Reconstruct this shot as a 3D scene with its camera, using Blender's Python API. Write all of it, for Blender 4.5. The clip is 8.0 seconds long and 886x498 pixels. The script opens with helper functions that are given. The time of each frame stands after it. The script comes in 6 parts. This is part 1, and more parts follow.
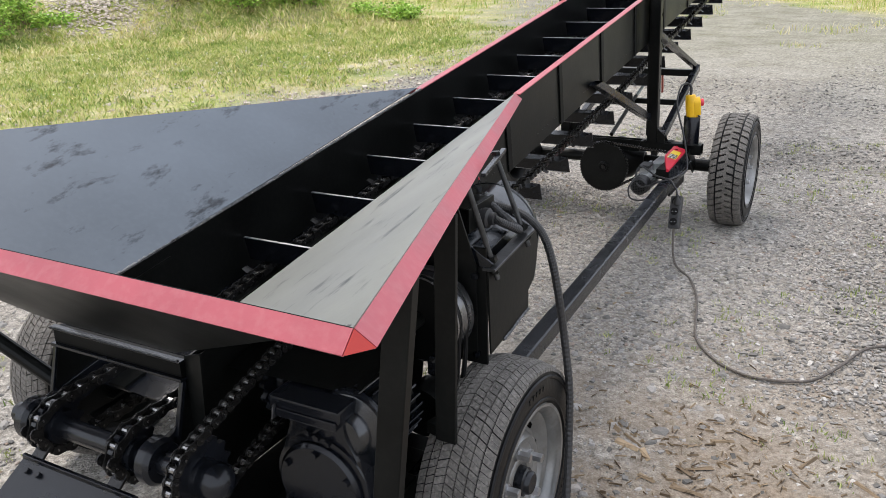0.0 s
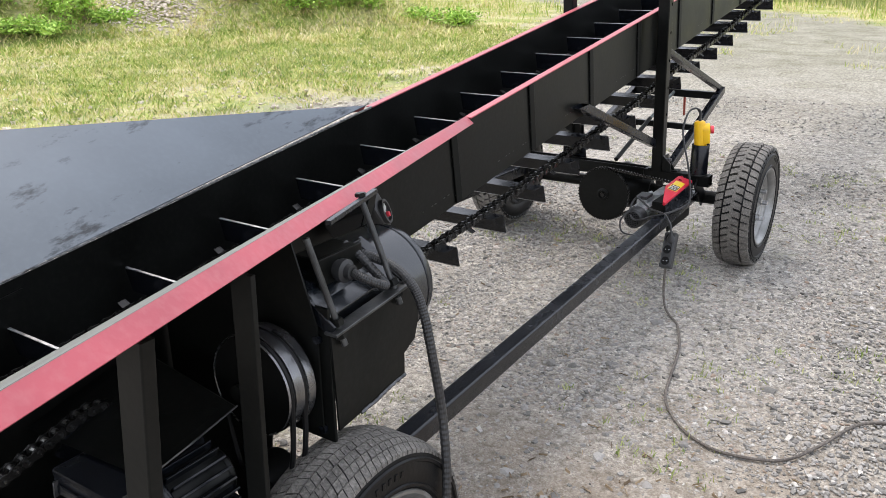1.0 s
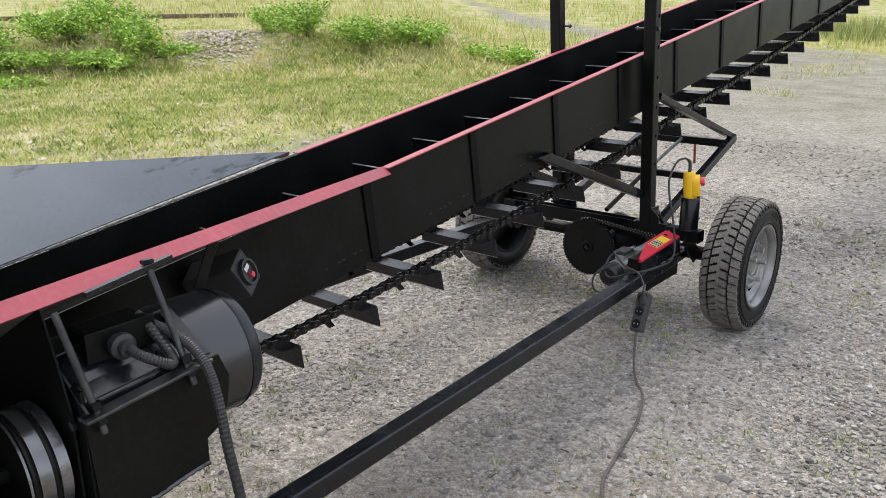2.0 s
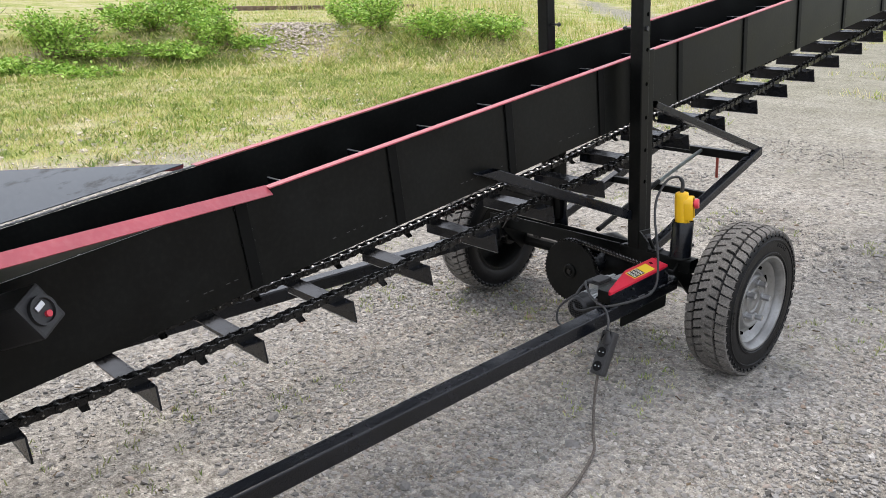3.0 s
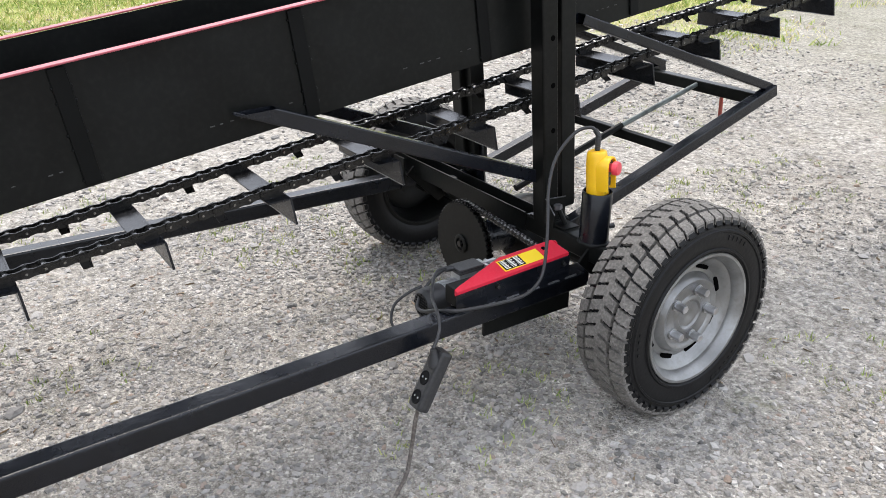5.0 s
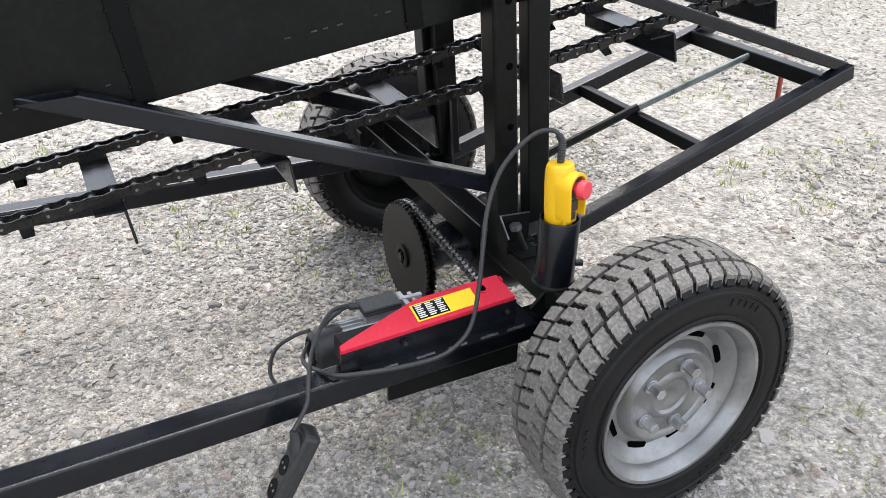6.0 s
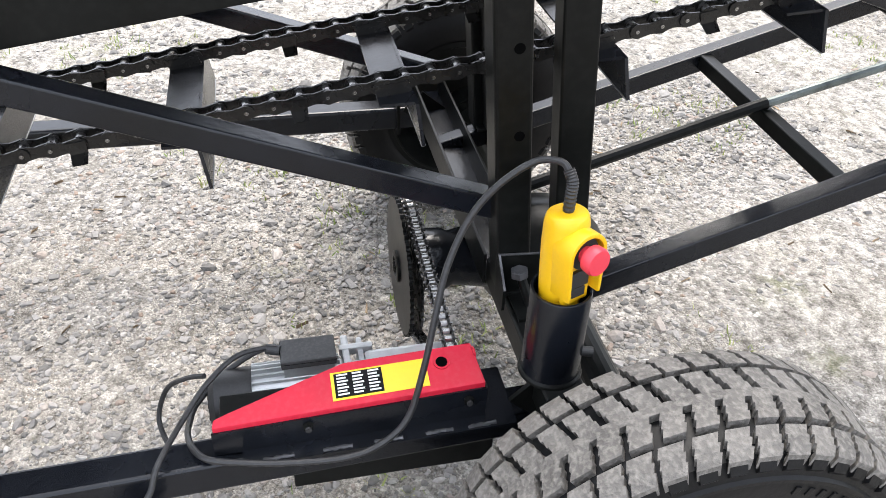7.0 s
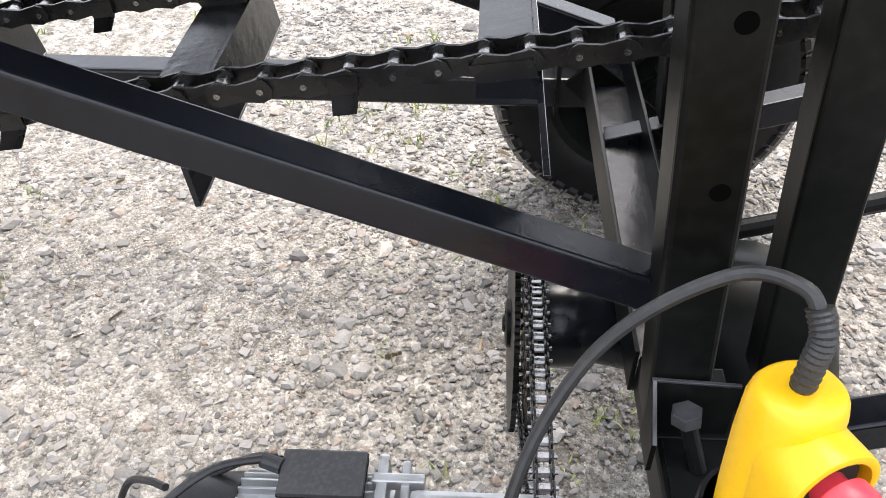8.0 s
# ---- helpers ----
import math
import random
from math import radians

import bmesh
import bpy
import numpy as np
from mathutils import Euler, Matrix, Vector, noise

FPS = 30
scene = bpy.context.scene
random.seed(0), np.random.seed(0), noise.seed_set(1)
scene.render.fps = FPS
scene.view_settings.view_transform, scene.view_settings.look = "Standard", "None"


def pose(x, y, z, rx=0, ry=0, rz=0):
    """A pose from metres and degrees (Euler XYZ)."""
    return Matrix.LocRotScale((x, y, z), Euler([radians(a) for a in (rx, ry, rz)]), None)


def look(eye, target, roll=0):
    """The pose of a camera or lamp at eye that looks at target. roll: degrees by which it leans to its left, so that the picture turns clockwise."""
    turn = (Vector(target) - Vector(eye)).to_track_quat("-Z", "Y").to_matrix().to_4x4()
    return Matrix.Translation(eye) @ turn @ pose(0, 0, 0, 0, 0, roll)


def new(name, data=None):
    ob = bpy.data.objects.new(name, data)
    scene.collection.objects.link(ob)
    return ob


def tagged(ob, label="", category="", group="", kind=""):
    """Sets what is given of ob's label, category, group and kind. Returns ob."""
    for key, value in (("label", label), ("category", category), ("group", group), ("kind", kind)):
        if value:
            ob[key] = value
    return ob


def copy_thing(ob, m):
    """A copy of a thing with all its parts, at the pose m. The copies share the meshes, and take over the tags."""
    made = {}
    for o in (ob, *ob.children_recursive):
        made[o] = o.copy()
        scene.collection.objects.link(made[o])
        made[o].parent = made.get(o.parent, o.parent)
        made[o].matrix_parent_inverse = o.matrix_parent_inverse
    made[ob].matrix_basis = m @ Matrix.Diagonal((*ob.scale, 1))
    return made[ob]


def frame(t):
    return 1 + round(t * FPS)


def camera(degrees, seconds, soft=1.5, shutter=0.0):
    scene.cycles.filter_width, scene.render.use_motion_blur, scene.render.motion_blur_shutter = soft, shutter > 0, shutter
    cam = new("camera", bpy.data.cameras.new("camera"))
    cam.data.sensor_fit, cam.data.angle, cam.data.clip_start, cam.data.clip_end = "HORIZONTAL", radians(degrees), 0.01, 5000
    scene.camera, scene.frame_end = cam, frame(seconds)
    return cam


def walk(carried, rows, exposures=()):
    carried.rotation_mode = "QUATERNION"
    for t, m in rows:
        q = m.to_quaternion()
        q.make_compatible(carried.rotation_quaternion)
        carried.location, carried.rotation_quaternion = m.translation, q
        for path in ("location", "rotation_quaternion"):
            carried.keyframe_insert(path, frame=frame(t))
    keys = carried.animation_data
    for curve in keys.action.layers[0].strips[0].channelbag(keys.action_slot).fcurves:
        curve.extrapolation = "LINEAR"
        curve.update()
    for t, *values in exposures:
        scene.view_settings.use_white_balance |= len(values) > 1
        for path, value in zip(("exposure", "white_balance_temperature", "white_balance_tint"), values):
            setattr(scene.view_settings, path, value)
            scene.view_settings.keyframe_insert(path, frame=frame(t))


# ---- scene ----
cam = camera(57.0, 8.0, soft=0.45)
PATH = [
    (0, (1.514, 0.268, 1.608), (0.594, 1.906, 0.922), -2.1),
    (0.5, (1.602, 0.574, 1.599), (0.616, 2.171, 0.909), -1.2),
    (1, (1.747, 0.789, 1.602), (0.692, 2.35, 0.931), -0.7),
    (1.5, (1.967, 1.01, 1.621), (0.82, 2.525, 0.997), -0.5),
    (2, (2.044, 1.305, 1.607), (0.828, 2.78, 1.016), -0.5),
    (2.2, (2.055, 1.462, 1.613), (0.812, 2.913, 1.023), -0.3),
    (3.3, (2.29, 2.173, 1.612), (0.868, 3.437, 0.994), -0.6),
    (3.5, (2.297, 2.284, 1.601), (0.853, 3.517, 0.971), -0.7),
    (4, (2.216, 2.635, 1.569), (0.743, 3.807, 0.893), -0.3),
    (4.5, (2.186, 2.992, 1.539), (0.699, 4.102, 0.793), 0.0),
    (4.7, (2.188, 3.164, 1.506), (0.693, 4.243, 0.731), 0.2),
    (5.8, (1.86, 3.999, 1.49), (0.333, 4.871, 0.536), 1.0),
    (6, (1.795, 4.148, 1.475), (0.253, 4.951, 0.485), 1.2),
    (6.5, (1.631, 4.525, 1.473), (0.077, 5.125, 0.365), 2.0),
    (7, (1.35, 4.731, 1.411), (-0.201, 5.098, 0.203), 2.2),
    (7.5, (1.044, 4.83, 1.344), (-0.489, 4.942, 0.066), 0.8),
    (8, (0.822, 4.906, 1.192), (-0.673, 4.812, -0.134), -1.0),
]
walk(cam, [(t, look(eye, target, roll)) for t, eye, target, roll in PATH], [(0, 0.82, 6680, 11.3), (0.5, 0.96, 6680, 11.3), (1.0, 1.05, 6680, 11.3), (1.5, 0.86, 6680, 11.3), (2.0, 0.70, 6680, 11.3), (3.5, 0.88, 6650, 11.5), (4.5, 1.06, 6600, 11), (6.5, 1.45, 6540, 10.3), (8, 1.65, 6750, 12)])

# ---- light ----
world = bpy.data.worlds.new("sky")
scene.world = world
world.use_nodes = True
wn = world.node_tree
sky = wn.nodes.new("ShaderNodeTexSky")
sky.sky_type = "NISHITA"
sky.sun_disc = False
sky.sun_elevation, sky.sun_rotation = radians(60), radians(285.0)
sky.air_density, sky.dust_density, sky.ozone_density = 1.0, 4.0, 1.0
# thin even cloud in front of the clear sky
veil = wn.nodes.new("ShaderNodeMix")
veil.data_type = "RGBA"
veil.inputs["Factor"].default_value = 0.75
veil.inputs["B"].default_value = (6.5, 7.0, 7.9, 1)
wn.links.new(sky.outputs[0], veil.inputs["A"])
wn.links.new(veil.outputs["Result"], wn.nodes["Background"].inputs[0])
wn.nodes["Background"].inputs[1].default_value = 0.137
sun = new("sun", bpy.data.lights.new("sun", "SUN"))
sun.data.energy, sun.data.angle, sun.data.color = 1.35, radians(34), (1.0, 0.96, 0.90)
sun.matrix_world = look((-5.0, 1.34, 9.0), (0, 0, 0))


# ---- materials ----
def material(name, color, rough=0.5, metal=0.0, vary=0.15, scale=8.0, fine=120.0, bump=0.05, coat=0.0, dust_sheen=None, dust_amount=0.0, spec=0.5):
    """A painted, rubber, metal or plastic surface: base colour broken up at two scales, fine relief, and settled dust."""
    m = bpy.data.materials.new(name)
    m.use_nodes = True
    n, l = m.node_tree.nodes, m.node_tree.links
    b = n["Principled BSDF"]
    tc = n.new("ShaderNodeTexCoord")
    big, small = n.new("ShaderNodeTexNoise"), n.new("ShaderNodeTexNoise")
    big.inputs["Scale"].default_value, big.inputs["Detail"].default_value = scale, 5
    small.inputs["Scale"].default_value, small.inputs["Detail"].default_value = fine, 3
    for t in (big, small):
        l.new(tc.outputs["Object"], t.inputs["Vector"])
    ramp = n.new("ShaderNodeValToRGB")
    ramp.color_ramp.elements[0].position, ramp.color_ramp.elements[1].position = 0.3, 0.7
    ramp.color_ramp.elements[0].color = (*[c * (1 - vary) for c in color], 1)
    ramp.color_ramp.elements[1].color = (*[min(1, c * (1 + vary)) for c in color], 1)
    l.new(big.outputs[0], ramp.inputs[0])
    out = ramp.outputs[0]
    if dust_sheen:
        mix = n.new("ShaderNodeMix")
        mix.data_type = "RGBA"
        mix.inputs["B"].default_value = (*dust_sheen, 1)
        mul = n.new("ShaderNodeMapRange")
        mul.inputs["From Min"].default_value, mul.inputs["From Max"].default_value = 0.45, 0.75
        mul.inputs["To Max"].default_value = dust_amount
        l.new(small.outputs[0], mul.inputs["Value"])
        l.new(mul.outputs[0], mix.inputs["Factor"])
        l.new(out, mix.inputs["A"])
        out = mix.outputs["Result"]
    l.new(out, b.inputs["Base Color"])
    rr = n.new("ShaderNodeMapRange")
    rr.inputs["To Min"].default_value, rr.inputs["To Max"].default_value = max(0.03, rough - 0.12), min(1, rough + 0.12)
    l.new(big.outputs[0], rr.inputs["Value"])
    l.new(rr.outputs[0], b.inputs["Roughness"])
    b.inputs["Metallic"].default_value = metal
    b.inputs["Specular IOR Level"].default_value = spec
    b.inputs["Coat Weight"].default_value = coat
    b.inputs["Coat Roughness"].default_value = 0.2
    bp = n.new("ShaderNodeBump")
    bp.inputs["Strength"].default_value, bp.inputs["Distance"].default_value = bump * 4, 0.002
    l.new(small.outputs[0], bp.inputs["Height"])
    l.new(bp.outputs[0], b.inputs["Normal"])
    return m


BLACK = material("black_paint", (0.0042, 0.0046, 0.0042), 0.38, vary=0.45, scale=5, fine=60, bump=0.035, dust_sheen=(0.07, 0.068, 0.060), dust_amount=0.05, spec=0.17)
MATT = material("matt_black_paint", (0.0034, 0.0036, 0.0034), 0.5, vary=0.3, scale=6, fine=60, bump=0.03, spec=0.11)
GLOSS = material("glossy_black_paint", (0.0050, 0.0060, 0.0086), 0.25, vary=0.35, scale=7, fine=42, bump=0.10, dust_sheen=(0.07, 0.078, 0.092), dust_amount=0.035, spec=0.42)


def scuffed(name, color, dust_sheen, amount, rough):
    """Painted hopper plate: a dusty film with sky sheen painted into its colour, rubbed through in long streaks to the
    dark paint.
    """
    m = material(name, color, rough, vary=0.3, scale=2.2, fine=55, bump=0.03, dust_sheen=dust_sheen, dust_amount=0.10)
    n, l = m.node_tree.nodes, m.node_tree.links
    b = n["Principled BSDF"]
    src = b.inputs["Base Color"].links[0].from_socket
    tc = n.new("ShaderNodeTexCoord")
    mp = n.new("ShaderNodeMapping")
    mp.inputs["Rotation"].default_value = (0, 0, radians(22))
    mp.inputs["Scale"].default_value = (5.5, 1.7, 1.0)
    l.new(tc.outputs["Object"], mp.inputs["Vector"])
    streak, film = n.new("ShaderNodeTexNoise"), n.new("ShaderNodeTexNoise")
    streak.inputs["Scale"].default_value, streak.inputs["Detail"].default_value, streak.inputs["Roughness"].default_value = 2.3, 8, 0.70
    film.inputs["Scale"].default_value, film.inputs["Detail"].default_value = 1.3, 6
    l.new(mp.outputs[0], streak.inputs["Vector"])
    l.new(tc.outputs["Object"], film.inputs["Vector"])
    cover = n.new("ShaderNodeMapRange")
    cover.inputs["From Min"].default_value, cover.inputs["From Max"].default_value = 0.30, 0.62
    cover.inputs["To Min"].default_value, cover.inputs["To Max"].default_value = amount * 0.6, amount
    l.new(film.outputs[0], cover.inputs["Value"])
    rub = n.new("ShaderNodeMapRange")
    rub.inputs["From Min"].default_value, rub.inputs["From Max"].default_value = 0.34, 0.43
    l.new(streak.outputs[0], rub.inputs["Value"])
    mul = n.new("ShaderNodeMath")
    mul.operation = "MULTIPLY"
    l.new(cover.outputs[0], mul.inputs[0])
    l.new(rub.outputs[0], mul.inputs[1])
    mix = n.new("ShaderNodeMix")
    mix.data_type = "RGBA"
    mix.inputs["B"].default_value = (*dust_sheen, 1)
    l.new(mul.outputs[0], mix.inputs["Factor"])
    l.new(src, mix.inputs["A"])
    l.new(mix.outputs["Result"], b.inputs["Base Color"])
    return m


# sky sheen painted into the plate colours: blue-grey left, dusty olive-grey right
HOPPER = scuffed("hopper_blue_black_sheen", (0.026, 0.031, 0.038), (0.150, 0.176, 0.208), 0.70, 0.40)
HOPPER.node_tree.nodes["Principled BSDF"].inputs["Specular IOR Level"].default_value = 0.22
HOPPER_DUST_SHEEN = scuffed("hopper_dust_olive_sheen", (0.018, 0.022, 0.022), (0.215, 0.217, 0.190), 0.80, 0.42)
RED = material("red_paint", (0.355, 0.060, 0.078), 0.42, vary=0.12, scale=7, fine=60, bump=0.05, dust_sheen=(0.50, 0.24, 0.24), dust_amount=0.14)
RED_DARK = material("red_paint_fresh", (0.45, 0.03, 0.02), 0.4, vary=0.2)
HOIST_RED = material("hoist_red_paint", (0.56, 0.014, 0.038), 0.42, vary=0.08, scale=12, bump=0.02, dust_sheen=(0.6, 0.16, 0.17), dust_amount=0.10, spec=0.3)
CHAIN = material("oiled_chain_steel", (0.018, 0.017, 0.016), 0.27, metal=0.4, vary=0.4, scale=30)
PIN = material("worn_chain_steel", (0.26, 0.255, 0.25), 0.26, metal=1.0, vary=0.5, scale=60)
STEEL = material("bare_steel", (0.55, 0.55, 0.56), 0.38, metal=1.0, vary=0.2, scale=30)
SILVER = material("wheel_silver_paint", (0.235, 0.235, 0.23), 0.32, metal=0.6, vary=0.35, scale=9, fine=70, bump=0.10, dust_sheen=(0.16, 0.145, 0.125), dust_amount=0.35)
RUBBER = material("tyre_rubber", (0.0070, 0.0070, 0.0074), 0.42, vary=0.3, scale=9, fine=90, bump=0.08, dust_sheen=(0.06, 0.056, 0.05), dust_amount=0.045, spec=0.19)
TREAD = material("dusty_tread_rubber", (0.120, 0.111, 0.100), 0.82, vary=0.3, scale=16, fine=130, bump=0.5, dust_sheen=(0.32, 0.298, 0.265), dust_amount=0.5)
GROOVE = material("tyre_groove_rubber", (0.012, 0.012, 0.012), 0.95, vary=0.3, spec=0.1)
HOLE = material("hole_inside", (0.0025, 0.0025, 0.0025), 1.0, vary=0.2, spec=0.0)
SCUFFED_STEEL = material("scuffed_dark_steel", (0.11, 0.11, 0.115), 0.42, metal=0.7, vary=0.5, scale=30)
WORN = material("worn_bright_edge", (0.34, 0.34, 0.345), 0.36, metal=0.75, vary=0.55, scale=18)
PLASTIC = material("black_plastic", (0.022, 0.022, 0.023), 0.5, vary=0.2, fine=300, bump=0.03, dust_sheen=(0.10, 0.095, 0.088), dust_amount=0.10)
LID = material("dusty_dark_plastic", (0.045, 0.045, 0.045), 0.6, vary=0.2, fine=200, bump=0.04, dust_sheen=(0.14, 0.135, 0.125), dust_amount=0.25)
CABLE = material("black_cable_rubber", (0.020, 0.020, 0.021), 0.45, vary=0.2, dust_sheen=(0.14, 0.125, 0.11), dust_amount=0.12)
CABLE_BROWN = material("dusty_cable_rubber", (0.075, 0.062, 0.052), 0.65, vary=0.3, dust_sheen=(0.3, 0.26, 0.22), dust_amount=0.5)
YELLOW = material("yellow_plastic", (0.84, 0.48, 0.006), 0.40, vary=0.05, fine=200, bump=0.03, dust_sheen=(0.45, 0.28, 0.06), dust_amount=0.10)
YELLOW_LABEL = material("yellow_label", (0.80, 0.58, 0.02), 0.35, vary=0.04)
WHITE_LABEL = material("white_label", (0.72, 0.72, 0.68), 0.4, vary=0.05)
BUTTON = material("red_plastic", (0.72, 0.05, 0.075), 0.35, vary=0.06)
ALU = material("cast_aluminium", (0.52, 0.53, 0.53), 0.45, metal=0.8, vary=0.15, scale=30)
MOTOR = material("dark_steel_paint", (0.008, 0.010, 0.013), 0.24, vary=0.3, scale=7, fine=60, dust_sheen=(0.10, 0.10, 0.10), dust_amount=0.05, spec=0.9)
PULLEY = material("polished_dark_steel", (0.21, 0.21, 0.215), 0.26, metal=0.9, vary=0.4, scale=14, fine=90)
DULL = material("rubbed_dark_steel", (0.060, 0.061, 0.062), 0.34, metal=0.55, vary=0.5, scale=22, fine=120, bump=0.06)
RUST = material("red_brown_rod", (0.28, 0.05, 0.03), 0.6, vary=0.3)
THREAD = material("galvanised_rod", (0.15, 0.17, 0.165), 0.38, metal=0.75, vary=0.4, scale=25)
WELD = material("weld_bead", (0.16, 0.157, 0.155), 0.5, metal=0.5, vary=0.7, scale=40)


def random_hue(name, dark, light, rough, scale=30.0, extra=None, patches=0.0, low=0.45, high=1.55):
    """Many small pieces in one mesh: each piece takes its own shade between two colours."""
    m = bpy.data.materials.new(name)
    m.use_nodes = True
    n, l = m.node_tree.nodes, m.node_tree.links
    b = n["Principled BSDF"]
    src = n.new("ShaderNodeNewGeometry").outputs["Random Per Island"]
    ramp = n.new("ShaderNodeValToRGB")
    ramp.color_ramp.elements[0].color, ramp.color_ramp.elements[1].color = (*dark, 1), (*light, 1)
    for pos, col in extra or ():
        ramp.color_ramp.elements.new(pos).color = (*col, 1)
    if patches:
        # whole patches lean to one end of the scale
        area = n.new("ShaderNodeTexNoise")
        area.inputs["Scale"].default_value, area.inputs["Detail"].default_value, area.inputs["Roughness"].default_value = 0.75, 6, 0.7
        place = n.new("ShaderNodeNewGeometry")
        l.new(place.outputs["Position"], area.inputs["Vector"])
        shift = n.new("ShaderNodeMath")
        shift.operation = "MULTIPLY_ADD"
        shift.inputs[1].default_value, shift.inputs[2].default_value = patches * 2.2, -patches * 1.02
        l.new(area.outputs[0], shift.inputs[0])
        total = n.new("ShaderNodeMath")
        total.operation = "MULTIPLY_ADD"
        total.use_clamp = True
        total.inputs[1].default_value = 0.85
        l.new(src, total.inputs[0])
        l.new(shift.outputs[0], total.inputs[2])
        src = total.outputs[0]
    l.new(src, ramp.inputs[0])
    tex = n.new("ShaderNodeTexNoise")
    tex.inputs["Scale"].default_value, tex.inputs["Detail"].default_value = scale, 4
    tc = n.new("ShaderNodeTexCoord")
    l.new(tc.outputs["Object"], tex.inputs["Vector"])
    hsv = n.new("ShaderNodeHueSaturation")
    mr = n.new("ShaderNodeMapRange")
    mr.inputs["To Min"].default_value, mr.inputs["To Max"].default_value = low, high
    l.new(tex.outputs[0], mr.inputs["Value"])
    l.new(mr.outputs[0], hsv.inputs["Value"])
    l.new(ramp.outputs[0], hsv.inputs["Color"])
    l.new(hsv.outputs[0], b.inputs["Base Color"])
    b.inputs["Roughness"].default_value = rough
    b.inputs["Specular IOR Level"].default_value = 0.25
    return m


STONE = random_hue("gravel_stone", (0.14, 0.133, 0.124), (0.46, 0.437, 0.409), 0.9, scale=160, low=0.68, high=1.28, extra=((0.15, (0.20, 0.190, 0.178)), (0.50, (0.28, 0.265, 0.247)), (0.84, (0.36, 0.341, 0.318)), (0.90, (0.27, 0.205, 0.160))))
ROUGH_STONE = random_hue("rough_gravel", (0.085, 0.081, 0.075), (0.50, 0.475, 0.44), 0.9, scale=140, low=0.5, high=1.45, extra=((0.3, (0.19, 0.181, 0.168)), (0.65, (0.30, 0.285, 0.265))))
PALE_STONE = random_hue("pale_stone", (0.36, 0.31, 0.26), (0.62, 0.54, 0.46), 0.9, scale=60)
GRASS = random_hue("grass_blade", (0.22, 0.30, 0.06), (0.76, 0.66, 0.42), 0.8, scale=2.2, patches=0.8, low=0.7, high=1.35, extra=((0.24, (0.33, 0.42, 0.09)), (0.42, (0.47, 0.48, 0.15)), (0.66, (0.66, 0.57, 0.28))))
LEAF = random_hue("bush_leaf", (0.12, 0.26, 0.035), (0.46, 0.60, 0.15), 0.6, scale=2.5, low=0.65, high=1.4, extra=((0.5, (0.32, 0.50, 0.08)),))
WEED = random_hue("small_weed", (0.14, 0.22, 0.05), (0.44, 0.44, 0.18), 0.7, scale=4, low=0.65, high=1.4)
GREEN = random_hue("green_turf_leaf", (0.12, 0.21, 0.035), (0.46, 0.50, 0.15), 0.75, scale=1.6, patches=0.6, low=0.65, high=1.35)
STRAW = random_hue("dry_straw", (0.10, 0.070, 0.045), (0.36, 0.27, 0.175), 0.85, scale=40)


